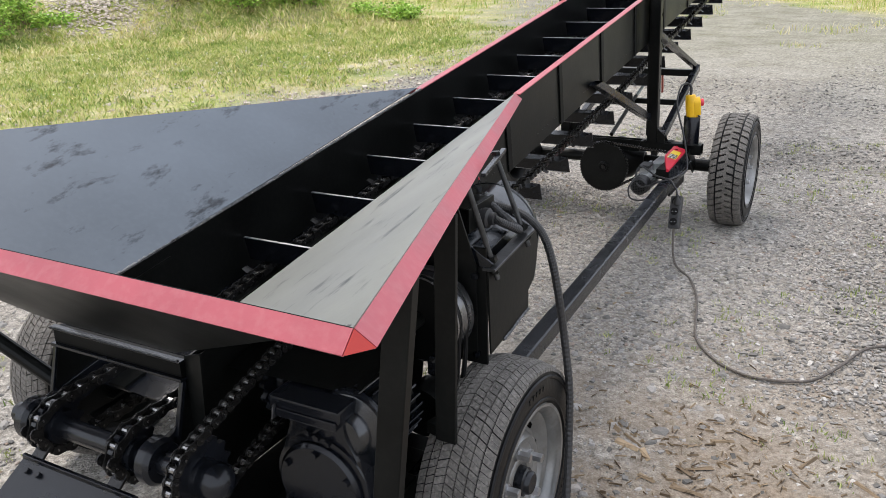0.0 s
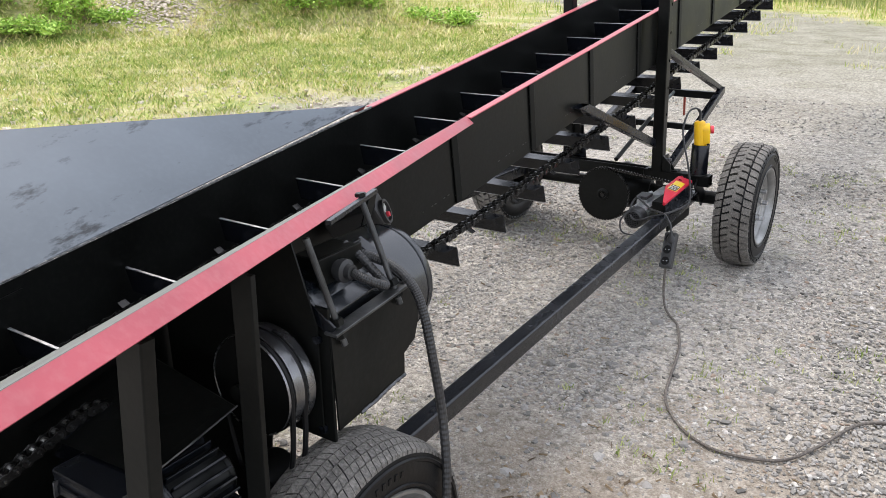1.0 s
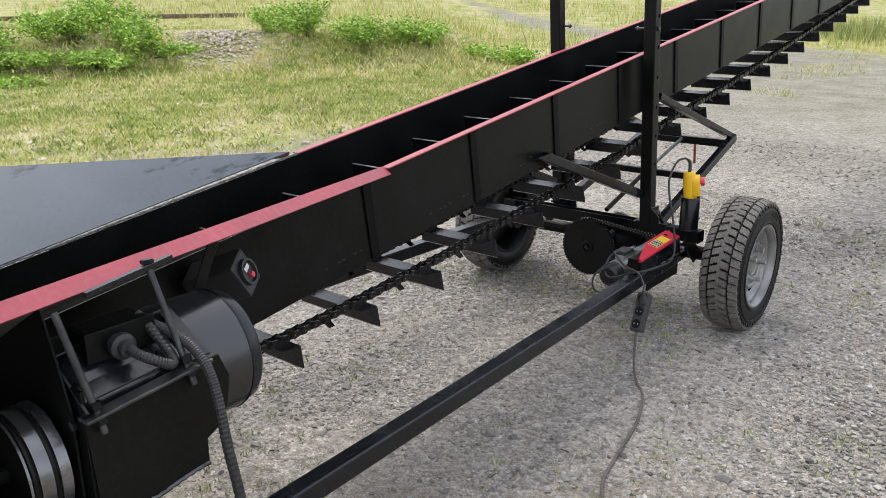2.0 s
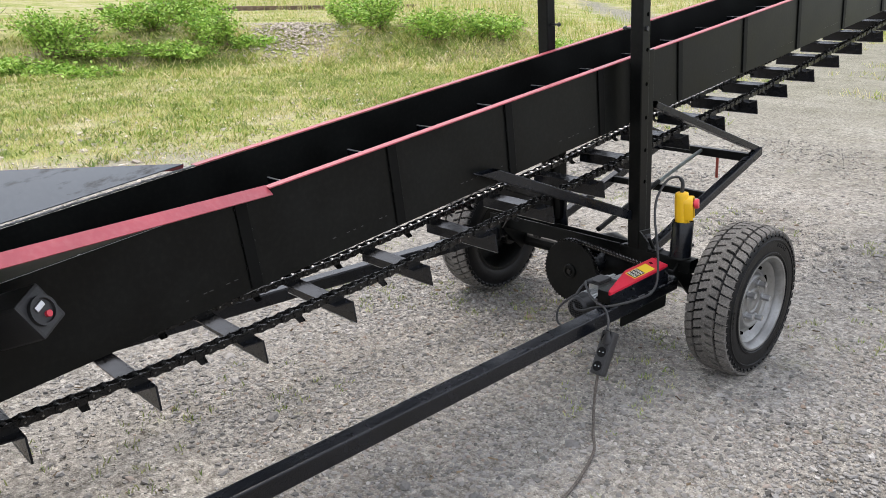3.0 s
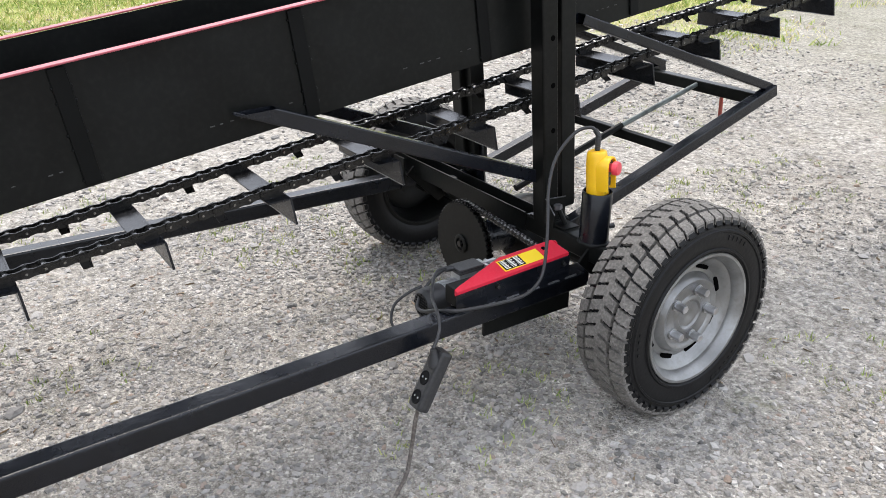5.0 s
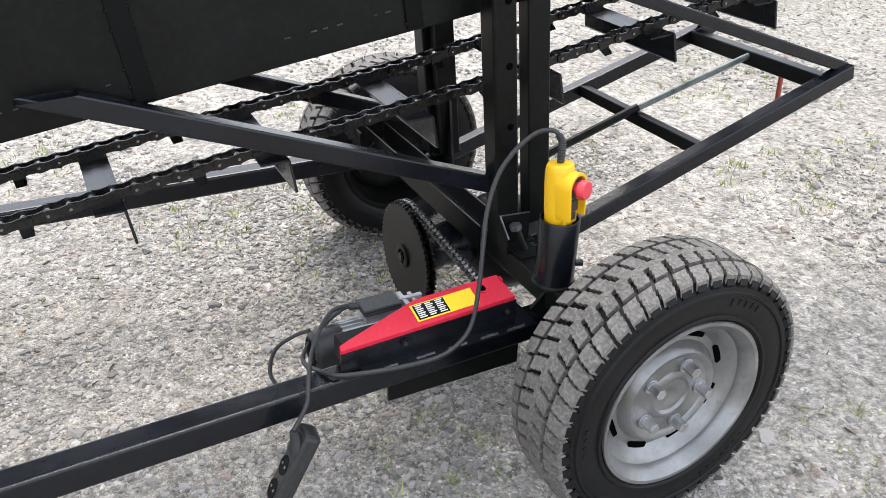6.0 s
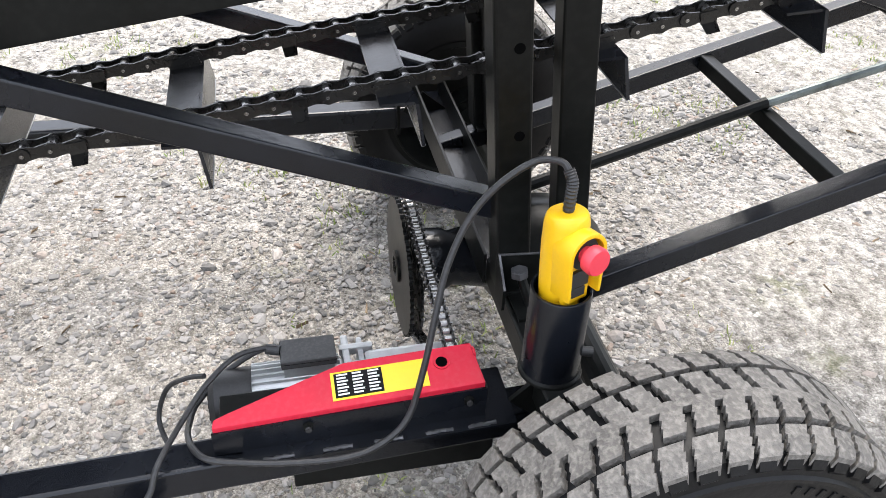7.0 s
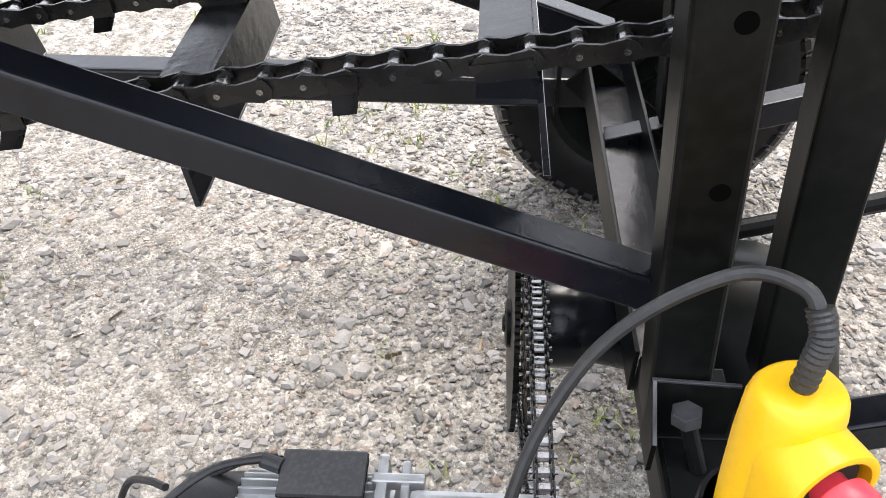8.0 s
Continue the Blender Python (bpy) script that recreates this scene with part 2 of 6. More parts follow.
def ground_material():
    m = bpy.data.materials.new("gravel_and_turf")
    m.use_nodes = True
    n, l = m.node_tree.nodes, m.node_tree.links
    b = n["Principled BSDF"]
    pos = n.new("ShaderNodeNewGeometry").outputs["Position"]

    def noise_at(scale, detail=5, rough=0.6):
        t = n.new("ShaderNodeTexNoise")
        t.inputs["Scale"].default_value, t.inputs["Detail"].default_value, t.inputs["Roughness"].default_value = scale, detail, rough
        l.new(pos, t.inputs["Vector"])
        return t.outputs[0]

    def ramp(src, stops):
        r = n.new("ShaderNodeValToRGB")
        while len(r.color_ramp.elements) < len(stops):
            r.color_ramp.elements.new(0.5)
        for e, (p, c) in zip(r.color_ramp.elements, stops):
            e.position, e.color = p, (*c, 1)
        l.new(src, r.inputs[0])
        return r.outputs[0]

    def calc(op, a, b2, c=None):
        t = n.new("ShaderNodeMath")
        t.operation = op
        for i, v in enumerate((a, b2, c)):
            if v is None:
                continue
            if isinstance(v, (int, float)):
                t.inputs[i].default_value = v
            else:
                l.new(v, t.inputs[i])
        return t.outputs[0]

    def blend(f, a, b2, mode="MIX"):
        t = n.new("ShaderNodeMix")
        t.data_type, t.blend_type = "RGBA", mode
        if isinstance(f, float):
            t.inputs["Factor"].default_value = f
        else:
            l.new(f, t.inputs["Factor"])
        l.new(a, t.inputs["A"])
        l.new(b2, t.inputs["B"])
        return t.outputs["Result"]

    cell = n.new("ShaderNodeTexVoronoi")
    cell.inputs["Scale"].default_value = 120
    l.new(pos, cell.inputs["Vector"])
    cell2 = n.new("ShaderNodeTexVoronoi")
    cell2.inputs["Scale"].default_value = 330
    l.new(pos, cell2.inputs["Vector"])
    grey = ramp(cell.outputs["Color"], ((0.0, (0.14, 0.134, 0.126)), (0.35, (0.25, 0.239, 0.224)), (0.7, (0.34, 0.326, 0.306)), (1.0, (0.55, 0.532, 0.505))))
    sand = ramp(cell2.outputs["Color"], ((0.0, (0.14, 0.132, 0.121)), (0.5, (0.30, 0.283, 0.259)), (1.0, (0.50, 0.48, 0.447))))
    gravel = blend(ramp(noise_at(3.0), ((0.40, (0, 0, 0)), (0.60, (1, 1, 1)))), grey, sand)
    patch = ramp(noise_at(0.55, 6), ((0.35, (0.84, 0.815, 0.78)), (0.65, (1.12, 1.10, 1.07))))
    gravel = blend(1.0, gravel, patch, "MULTIPLY")
    speck = ramp(noise_at(26, 8, 0.8), ((0.38, (0.42, 0.41, 0.40)), (0.5, (0.98, 0.98, 0.97)), (0.62, (1.45, 1.45, 1.43))))
    gravel = blend(1.0, gravel, speck, "MULTIPLY")
    clump = ramp(noise_at(7, 6, 0.7), ((0.33, (0.70, 0.69, 0.67)), (0.5, (1.0, 1.0, 1.0)), (0.68, (1.22, 1.21, 1.19))))
    gravel = blend(1.0, gravel, clump, "MULTIPLY")
    weeds = ramp(noise_at(2.6, 7, 0.7), ((0.60, (0, 0, 0)), (0.70, (1, 1, 1))))
    moss = ramp(noise_at(40, 4), ((0.3, (0.10, 0.12, 0.035)), (0.7, (0.24, 0.235, 0.11))))
    gravel = blend(calc("MULTIPLY", weeds, 0.40), gravel, moss)
    # trodden brown earth showing through where bark and chips lie
    away = n.new("ShaderNodeVectorMath")
    away.operation = "DISTANCE"
    away.inputs[1].default_value = (1.25, 2.35, 0.0)
    l.new(pos, away.inputs[0])
    near = n.new("ShaderNodeMapRange")
    near.inputs["From Min"].default_value, near.inputs["From Max"].default_value = 1.7, 0.3
    l.new(away.outputs["Value"], near.inputs["Value"])
    bare = ramp(noise_at(1.9, 7, 0.7), ((0.38, (0.15, 0.15, 0.15)), (0.58, (1, 1, 1))))
    soil = ramp(noise_at(55, 6, 0.75), ((0.32, (0.13, 0.098, 0.070)), (0.5, (0.235, 0.188, 0.142)), (0.68, (0.34, 0.285, 0.225))))
    gravel = blend(calc("MULTIPLY", calc("MULTIPLY", bare, near.outputs[0]), 0.95), gravel, soil)
    turf = ramp(noise_at(0.75, 6, 0.7), ((0.30, (0.16, 0.22, 0.045)), (0.43, (0.26, 0.29, 0.085)), (0.52, (0.35, 0.33, 0.15)), (0.63, (0.42, 0.38, 0.25)), (0.74, (0.40, 0.38, 0.33))))
    turf = blend(1.0, turf, ramp(noise_at(11, 7, 0.75), ((0.30, (0.42, 0.45, 0.40)), (0.50, (1.0, 1.0, 1.0)), (0.70, (1.5, 1.48, 1.40)))), "MULTIPLY")
    axes = n.new("ShaderNodeSeparateXYZ")
    l.new(pos, axes.inputs[0])
    ax, ay = axes.outputs[0], axes.outputs[1]
    left = calc("MINIMUM", calc("MULTIPLY_ADD", ay, 0.28, -7.4), calc("MULTIPLY_ADD", ay, -0.40, 0.2))
    left = calc("SUBTRACT", calc("MINIMUM", left, calc("MULTIPLY_ADD", ay, -1.06, 18.1)), ax)
    far = calc("MAXIMUM", calc("SUBTRACT", calc("MULTIPLY_ADD", ax, 1.6, ay), 22.0), calc("SUBTRACT", calc("MULTIPLY_ADD", ax, 0.80, ay), 24.0))
    far = calc("MINIMUM", far, calc("SUBTRACT", ay, 19.5))
    side = calc("MAXIMUM", left, far)
    side = calc("ADD", side, calc("MULTIPLY_ADD", noise_at(0.9, 6, 0.7), 4.4, -2.2))
    mask = calc("MULTIPLY_ADD", side, 0.55, 0.5)
    clamp = n.new("ShaderNodeClamp")
    l.new(mask, clamp.inputs[0])
    # the far end of the yard is dry, pale and sandy
    sandy = n.new("ShaderNodeMapRange")
    sandy.inputs["From Min"].default_value, sandy.inputs["From Max"].default_value = 8.0, 16.0
    l.new(calc("MULTIPLY_ADD", noise_at(0.5, 6, 0.7), 5.0, calc("SUBTRACT", ay, 2.5)), sandy.inputs["Value"])
    beige = ramp(noise_at(1.6, 8, 0.75), ((0.36, (0.165, 0.16, 0.10)), (0.50, (0.235, 0.226, 0.17)), (0.66, (0.315, 0.30, 0.24))))
    beige = blend(1.0, beige, speck, "MULTIPLY")
    gravel = blend(calc("MULTIPLY", sandy.outputs[0], 0.75), gravel, beige)
    l.new(blend(clamp.outputs[0], gravel, turf), b.inputs["Base Color"])
    b.inputs["Roughness"].default_value = 0.95
    b.inputs["Specular IOR Level"].default_value = 0.15
    bp = n.new("ShaderNodeBump")
    bp.inputs["Strength"].default_value, bp.inputs["Distance"].default_value = 0.55, 0.008
    inv = calc("SUBTRACT", 1.0, cell.outputs["Distance"])
    l.new(calc("ADD", inv, calc("MULTIPLY", noise_at(60, 4), 0.6)), bp.inputs["Height"])
    l.new(bp.outputs[0], b.inputs["Normal"])
    return m


GROUND = ground_material()

# ---- building helpers ----
ORIGIN = {}


def thing(name, at, label, category, group="", kind=""):
    ob = new(name)
    ob.location = at
    ob.empty_display_size = 0.1
    ORIGIN[ob.name] = Vector(at)
    return tagged(ob, label, category, group, kind)


def part(name, bm, mat, parent=None, label="", smooth=False, at=None):
    """Links a bmesh, given in world coordinates, as one mesh object under a thing or a part."""
    base = Vector(at) if at is not None else (ORIGIN[parent.name] if parent else Vector())
    bmesh.ops.translate(bm, verts=bm.verts, vec=-base)
    me = bpy.data.meshes.new(name)
    bm.normal_update()
    bm.to_mesh(me)
    bm.free()
    me.materials.append(mat)
    for p in me.polygons:
        p.use_smooth = smooth
    if smooth:
        me.set_sharp_from_angle(angle=radians(38))
    ob = new(name, me)
    if parent:
        ob.parent = parent
        ob.location = base - ORIGIN[parent.name]
    else:
        ob.location = base
    ORIGIN[ob.name] = base
    if label:
        tagged(ob, label)
    return ob


def shared(name, mesh, m, parent):
    ob = new(name, mesh)
    ob.parent = parent
    ob.matrix_basis = Matrix.Translation(-ORIGIN[parent.name]) @ m
    return ob


def box(x0, x1, y0, y1, z0, z1, bevel=0.0, bm=None, m=None):
    own = bmesh.new()
    bmesh.ops.create_cube(own, size=1)
    for v in own.verts:
        v.co = Vector((x0 + (v.co.x + 0.5) * (x1 - x0), y0 + (v.co.y + 0.5) * (y1 - y0), z0 + (v.co.z + 0.5) * (z1 - z0)))
    if bevel:
        bmesh.ops.bevel(own, geom=own.edges[:], offset=bevel, segments=2, affect="EDGES", profile=0.6)
    if m is not None:
        bmesh.ops.transform(own, matrix=m, verts=own.verts)
    return join(bm, own)


def join(bm, own):
    if bm is None:
        return own
    me = bpy.data.meshes.new("tmp")
    own.to_mesh(me)
    own.free()
    bm.from_mesh(me)
    bpy.data.meshes.remove(me)
    return bm


def frame_of(a, b, up=(0, 0, 1)):
    a, b = Vector(a), Vector(b)
    z = (b - a).normalized()
    x = Vector(up).cross(z)
    if x.length < 1e-4:
        x = Vector((1, 0, 0))
    x.normalize()
    y = z.cross(x)
    return Matrix(((x.x, y.x, z.x, a.x), (x.y, y.y, z.y, a.y), (x.z, y.z, z.z, a.z), (0, 0, 0, 1))), (b - a).length


def beam(a, b, w, h, bevel=0.004, bm=None, up=(0, 0, 1), hollow=0.0):
    """A square tube from a to b, w wide and h high. hollow: depth to which its ends are seen open."""
    m, length = frame_of(a, b, up)
    own = bmesh.new()
    bmesh.ops.create_cube(own, size=1)
    for v in own.verts:
        v.co = Vector((v.co.x * w, v.co.y * h, (v.co.z + 0.5) * length))
    ends = [f for f in own.faces if abs(f.normal.z) > 0.9]
    if bevel:
        bmesh.ops.bevel(own, geom=[e for e in own.edges if abs((e.verts[0].co - e.verts[1].co).normalized().z) > 0.9], offset=bevel, segments=3, affect="EDGES", profile=0.5)
    if hollow:
        own.normal_update()
        ends = [f for f in own.faces if abs(f.normal.z) > 0.9]
        bmesh.ops.inset_individual(own, faces=ends, thickness=0.004)
        own.normal_update()
        for f in ends:
            s = 1 if f.normal.z > 0 else -1
            for v in f.verts:
                v.co.z -= s * hollow
    bmesh.ops.transform(own, matrix=m, verts=own.verts)
    return join(bm, own)


def rod(a, b, r, bm=None, segments=16, r2=None, bevel=0.0):
    m, length = frame_of(a, b)
    own = bmesh.new()
    bmesh.ops.create_cone(own, cap_ends=True, segments=segments, radius1=r, radius2=r if r2 is None else r2, depth=length, matrix=Matrix.Translation((0, 0, length / 2)))
    if bevel:
        bmesh.ops.bevel(own, geom=[e for e in own.edges if len([f for f in e.link_faces if len(f.verts) > 4]) == 1], offset=bevel, segments=2, affect="EDGES")
    bmesh.ops.transform(own, matrix=m, verts=own.verts)
    return join(bm, own)


def lathe(profile, segments=48, bm=None, m=None, start=0.0, closed=False, caps=True):
    """Turns (along, radius) pairs round the z axis."""
    own = bmesh.new()
    rings = []
    for a, r in profile:
        rings.append([own.verts.new((r * math.cos(2 * math.pi * (i + start) / segments), r * math.sin(2 * math.pi * (i + start) / segments), a)) for i in range(segments)])
    for p, q in zip(rings, rings[1:] + (rings[:1] if closed else [])):
        for i in range(segments):
            j = (i + 1) % segments
            own.faces.new((p[i], p[j], q[j], q[i]))
    if caps and not closed:
        own.faces.new(rings[0][::-1])
        own.faces.new(rings[-1])
    bmesh.ops.recalc_face_normals(own, faces=own.faces)
    if m is not None:
        bmesh.ops.transform(own, matrix=m, verts=own.verts)
    return join(bm, own)


def plate(points, thick, bm=None):
    """A flat sheet through the points, thickened to both sides along its normal."""
    pts = [Vector(p) for p in points]
    nrm = (pts[1] - pts[0]).cross(pts[2] - pts[0]).normalized() * thick / 2
    own = bmesh.new()
    a = [own.verts.new(p + nrm) for p in pts]
    b = [own.verts.new(p - nrm) for p in pts]
    own.faces.new(a)
    own.faces.new(b[::-1])
    for i in range(len(pts)):
        j = (i + 1) % len(pts)
        own.faces.new((a[j], a[i], b[i], b[j]))
    bmesh.ops.recalc_face_normals(own, faces=own.faces)
    return join(bm, own)


def smooth_line(points, steps=8):
    """A rounded line through the points (Catmull-Rom)."""
    p = [Vector(q) for q in points]
    p = [2 * p[0] - p[1], *p, 2 * p[-1] - p[-2]]
    out = []
    for i in range(1, len(p) - 2):
        for k in range(steps):
            t = k / steps
            out.append(0.5 * (2 * p[i] + (p[i + 1] - p[i - 1]) * t + (2 * p[i - 1] - 5 * p[i] + 4 * p[i + 1] - p[i + 2]) * t * t + (3 * p[i] - p[i - 1] - 3 * p[i + 1] + p[i + 2]) * t ** 3))
    return out + [p[-2]]


def hose(points, r, steps=8, segments=10, ribs=0.0, bm=None):
    line = smooth_line(points, steps)
    own = bmesh.new()
    rings, x = [], None
    for i, q in enumerate(line):
        d = (line[min(i + 1, len(line) - 1)] - line[max(i - 1, 0)]).normalized()
        x = (Vector((0.3, 0.5, 0.8)) if x is None else x)
        x = (x - d * x.dot(d)).normalized()
        y = d.cross(x)
        rr = r * (1 + (ribs if i % 2 else 0))
        rings.append([own.verts.new(q + rr * (x * math.cos(2 * math.pi * k / segments) + y * math.sin(2 * math.pi * k / segments))) for k in range(segments)])
    for a, b in zip(rings, rings[1:]):
        for k in range(segments):
            j = (k + 1) % segments
            own.faces.new((a[k], a[j], b[j], b[k]))
    own.faces.new(rings[0][::-1])
    own.faces.new(rings[-1])
    bmesh.ops.recalc_face_normals(own, faces=own.faces)
    return join(bm, own)


def nut(a, b, r, bm=None):
    return rod(a, b, r, bm, segments=6, bevel=r * 0.12)


# ---- ground ----
def bank(x, y):
    """Height of the low bank that closes the turf on its far side."""
    r = np.hypot(np.asarray(x, dtype=float) - 2.0, np.asarray(y, dtype=float) - 1.5)
    a, b = np.clip((r - 18.0) / 2.8, 0, 1), np.clip((-4.5 - np.asarray(x, dtype=float)) / 4.0, 0, 1)
    c = np.clip((8.0 - 1.15 * np.asarray(x, dtype=float) - np.asarray(y, dtype=float)) / 4.0, 0, 1)
    rise = np.clip(r - 42.0, 0, 110) * 0.035 * np.clip((-12.0 - np.asarray(x, dtype=float)) / 12.0, 0, 1)
    return 0.85 * a * a * (3 - 2 * a) * b * b * (3 - 2 * b) * c * c * (3 - 2 * c) + rise


def ground_sheet():
    bm = bmesh.new()
    xs = sorted({-400, -150, -110, -80, -60, -50, -45, -40, -35, 12, 25, 60, 150, 400} | {round(-30 + 0.4 * i, 2) for i in range(101)})
    ys = sorted({-400, -120, -40, -12, 45, 50, 56, 64, 80, 110, 150, 400} | {round(-6 + 0.4 * i, 2) for i in range(116)})
    grid = []
    for y in ys:
        row = []
        for x in xs:
            d = math.hypot(x, y - 4)
            z = 0.014 * noise.noise((x * 0.9, y * 0.9, 0)) * min(1, d / 2) + 0.05 * noise.noise((x * 0.12, y * 0.12, 3)) * min(1, max(0, d - 5) / 10)
            row.append(bm.verts.new((x, y, (z if abs(x) < 25 and abs(y) < 45 else 0) + float(bank(x, y)))))
        grid.append(row)
    for r, s in zip(grid, grid[1:]):
        for i in range(len(xs) - 1):
            bm.faces.new((r[i], r[i + 1], s[i + 1], s[i]))
    ob = part("ground", bm, GROUND, None, smooth=True)
    return tagged(ob, "grey crushed gravel yard running into dry turf", "ground", kind="structure")


ground_sheet()

# ---- trough and frame of the conveyor ----
CX = -0.02
SLOPE = math.atan(0.145)
HALF = 0.215
RIM_Y, RIM_Z = 3.24, 1.064
TROUGH = Matrix.Translation((CX, RIM_Y, RIM_Z)) @ Matrix.Rotation(SLOPE, 4, "X")
TAIL, HEAD, WALL = -1.93, 7.9, -1.80
conveyor = thing("log_conveyor", (0, 3.2, 0), "long black steel log conveyor on a four-wheeled frame", "conveyor")


def at_trough(x, u, n):
    return TROUGH @ Vector((x, u, n))


rnd = random.Random(5)
for side in (1, -1):
    wall = part("side_wall", box(side * HALF - 0.002, side * HALF + 0.002, WALL, HEAD, -0.287, -0.002, m=TROUGH), BLACK, conveyor)
    for k in range(14):
        u = -0.094 + 0.577 * k if k < 4 else 1.635 + 0.62 * (k - 3)
        if u > HEAD - 0.1:
            break
        x0, x1 = sorted((side * (HALF + 0.002), side * (HALF + 0.009)))
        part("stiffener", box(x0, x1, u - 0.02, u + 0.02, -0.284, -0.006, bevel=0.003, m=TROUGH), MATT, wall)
        if side > 0 and u < 5.0:
            stitch = bmesh.new()
            for i in range(9):
                if rnd.random() < 0.3:
                    continue
                v = u - 0.05 - 0.027 * i - rnd.uniform(0, 0.008)
                box(HALF + 0.002, HALF + 0.0035, v - rnd.uniform(0.007, 0.014), v, -0.2372, -0.2348, bm=stitch, m=TROUGH)
            tagged(part("stitch_weld", stitch, DULL, wall, "row of small weld marks"), kind="stuff")
        if side > 0 and u < 3.4:
            for e in (-1, 1):
                for n in range(5):
                    c = at_trough(HALF + 0.004, u + e * 0.021, -0.03 - 0.055 * n - 0.02 * ((k + n) % 2))
                    part("weld_spot", rod(c, c + Vector((0.003, 0, 0.001)), 0.0036, segments=7, r2=0.002), BLACK, wall)
    x0, x1 = sorted((side * (HALF - 0.006), side * (HALF + 0.024)))
    part("rim_strip", box(x0, x1, 0.0, HEAD, 0.0, 0.005, bevel=0.002, m=TROUGH), RED, wall, "faded red painted rim strip")
    x0, x1 = sorted((side * (HALF - 0.002), side * (HALF - 0.034)))
    part("bottom_flange", box(x0, x1, WALL, HEAD, -0.291, -0.287, m=TROUGH), BLACK, wall)
part("trough_floor", box(-HALF + 0.004, HALF - 0.004, TAIL + 0.12, HEAD - 0.1, -0.235, -0.231, m=TROUGH), GLOSS, conveyor)
for x in (-0.13, 0.13):
    part("slide_rail", box(x - 0.03, x + 0.03, TAIL + 0.12, HEAD - 0.1, -0.231, -0.222, bevel=0.001, m=TROUGH), BLACK, conveyor)

# ---- hopper ----
KR, KL = Vector((0.197, 3.238, 1.068)), Vector((-0.230, 3.20, 1.078))
CR, CL = Vector((0.968, 1.008, 1.174)), Vector((-0.985, 1.008, 1.203))
BR, BL = at_trough(HALF, TAIL + 0.06, 0), at_trough(-HALF, TAIL + 0.06, 0)
part("hopper_side", plate((KR, BR, CR), 0.004), HOPPER_DUST_SHEEN, conveyor, "sloping dusty black hopper plate with painted-in olive-grey sheen and dark scuffs")
part("hopper_side", plate((KL, CL, BL), 0.004), HOPPER, conveyor, "sloping black hopper plate with painted-in blue-grey sheen and scuffed paint")
part("hopper_back", plate((CR, BR, BL, Vector((-0.3, 1.008, 1.182)), ), 0.004), BLACK, conveyor)
part("hopper_back", plate((Vector((-0.3, 1.008, 1.182)), BL, CL), 0.004), BLACK, conveyor)


def lip(a, b, out, name="rim_strip", w=0.036, drop=0.025):
    a, b, out = Vector(a), Vector(b), Vector(out)
    o = out.normalized() * w * 0.75 + Vector((0, 0, -drop))
    return plate((a, b, b + o, a + o), 0.004)


side_out = Vector((KR.y - CR.y, CR.x - KR.x, 0)).normalized()
rim = part("hopper_rim", lip(CR, KR + Vector((0, 0, 0.003)), side_out), RED, conveyor, "faded red painted rim of the hopper")
part("rear_strip", lip(Vector((-0.3, 1.008, 1.182)), CR, (0, -1, 0)), RED, rim)
part("rear_strip", lip(CL, Vector((-0.3, 1.008, 1.182)), (0, -1, 0)), RED, rim)
o1 = side_out * 0.027 + Vector((0, 0, -0.025))
o2 = Vector((0, -0.027, -0.025))
part("corner_patch", plate((CR, CR + o1, CR + o2), 0.004), RED_DARK, rim, "dark red corner gusset")
part("side_strip", lip(KL, CL, (-side_out.x, side_out.y, 0)), RED, rim)


def weld_line(a, b, r=0.004, step=0.009):
    a, b = Vector(a), Vector(b)
    n = int((b - a).length / step)
    pts = [a + (b - a) * i / n + Vector((rnd.uniform(-1, 1), rnd.uniform(-1, 1), rnd.uniform(-1, 1))) * r * 0.35 for i in range(n + 1)]
    return hose(pts, r, steps=1, segments=6, ribs=0.35)


part("weld_seam", weld_line(at_trough(-HALF, TAIL + 0.1, 0.003), at_trough(-HALF, 0.0, 0.003), 0.0032), WELD, conveyor, "rough bright weld bead")
part("weld_seam", weld_line(CR + Vector((-0.01, 0.012, -0.004)), BR + Vector((0, 0.01, 0.003)), 0.003), WELD, conveyor, "rough bright weld bead")

# tail box under the hopper
TX0, TX1 = CX - HALF, CX + HALF
SIDE = ((1.420, 0.765), (1.400, 0.725), (1.330, 0.50), (1.79, 0.50), (1.79, 0.82))
tail = part("tail_frame", plate([(TX0 + 0.005, y, z) for y, z in SIDE], 0.006), BLACK, conveyor)
part("tail_side", plate([(TX1 - 0.005, y, z) for y, z in SIDE], 0.006), BLACK, tail)
part("tail_edge", beam((TX0, 1.399, 0.722), (TX0, 1.330, 0.50), 0.012, 0.012, bevel=0.002), GLOSS, tail)
part("tail_edge", beam((TX1, 1.399, 0.722), (TX1, 1.330, 0.50), 0.012, 0.012, bevel=0.002), GLOSS, tail)
part("tail_crossbar", beam((TX0, 1.412, 0.746), (TX1, 1.412, 0.746), 0.030, 0.040, bevel=0.004), MATT, tail)
part("tail_ledge", beam((TX0 - 0.006, 1.397, 0.724), (TX1 + 0.006, 1.397, 0.724), 0.020, 0.008, bevel=0.002), GLOSS, tail)
part("tail_ledge", beam((TX0 - 0.006, 1.400, 0.768), (TX1 + 0.006, 1.400, 0.768), 0.020, 0.005, bevel=0.002), GLOSS, tail)
part("weld_seam", weld_line((TX0, 1.394, 0.771), (TX1, 1.394, 0.771), 0.0026), DULL, tail, "rough bright weld bead")
part("tail_brace", rod((CX - 0.62, 1.24, 0.955), (TX0 - 0.01, 1.40, 0.60), 0.02, segments=14), BLACK, conveyor)
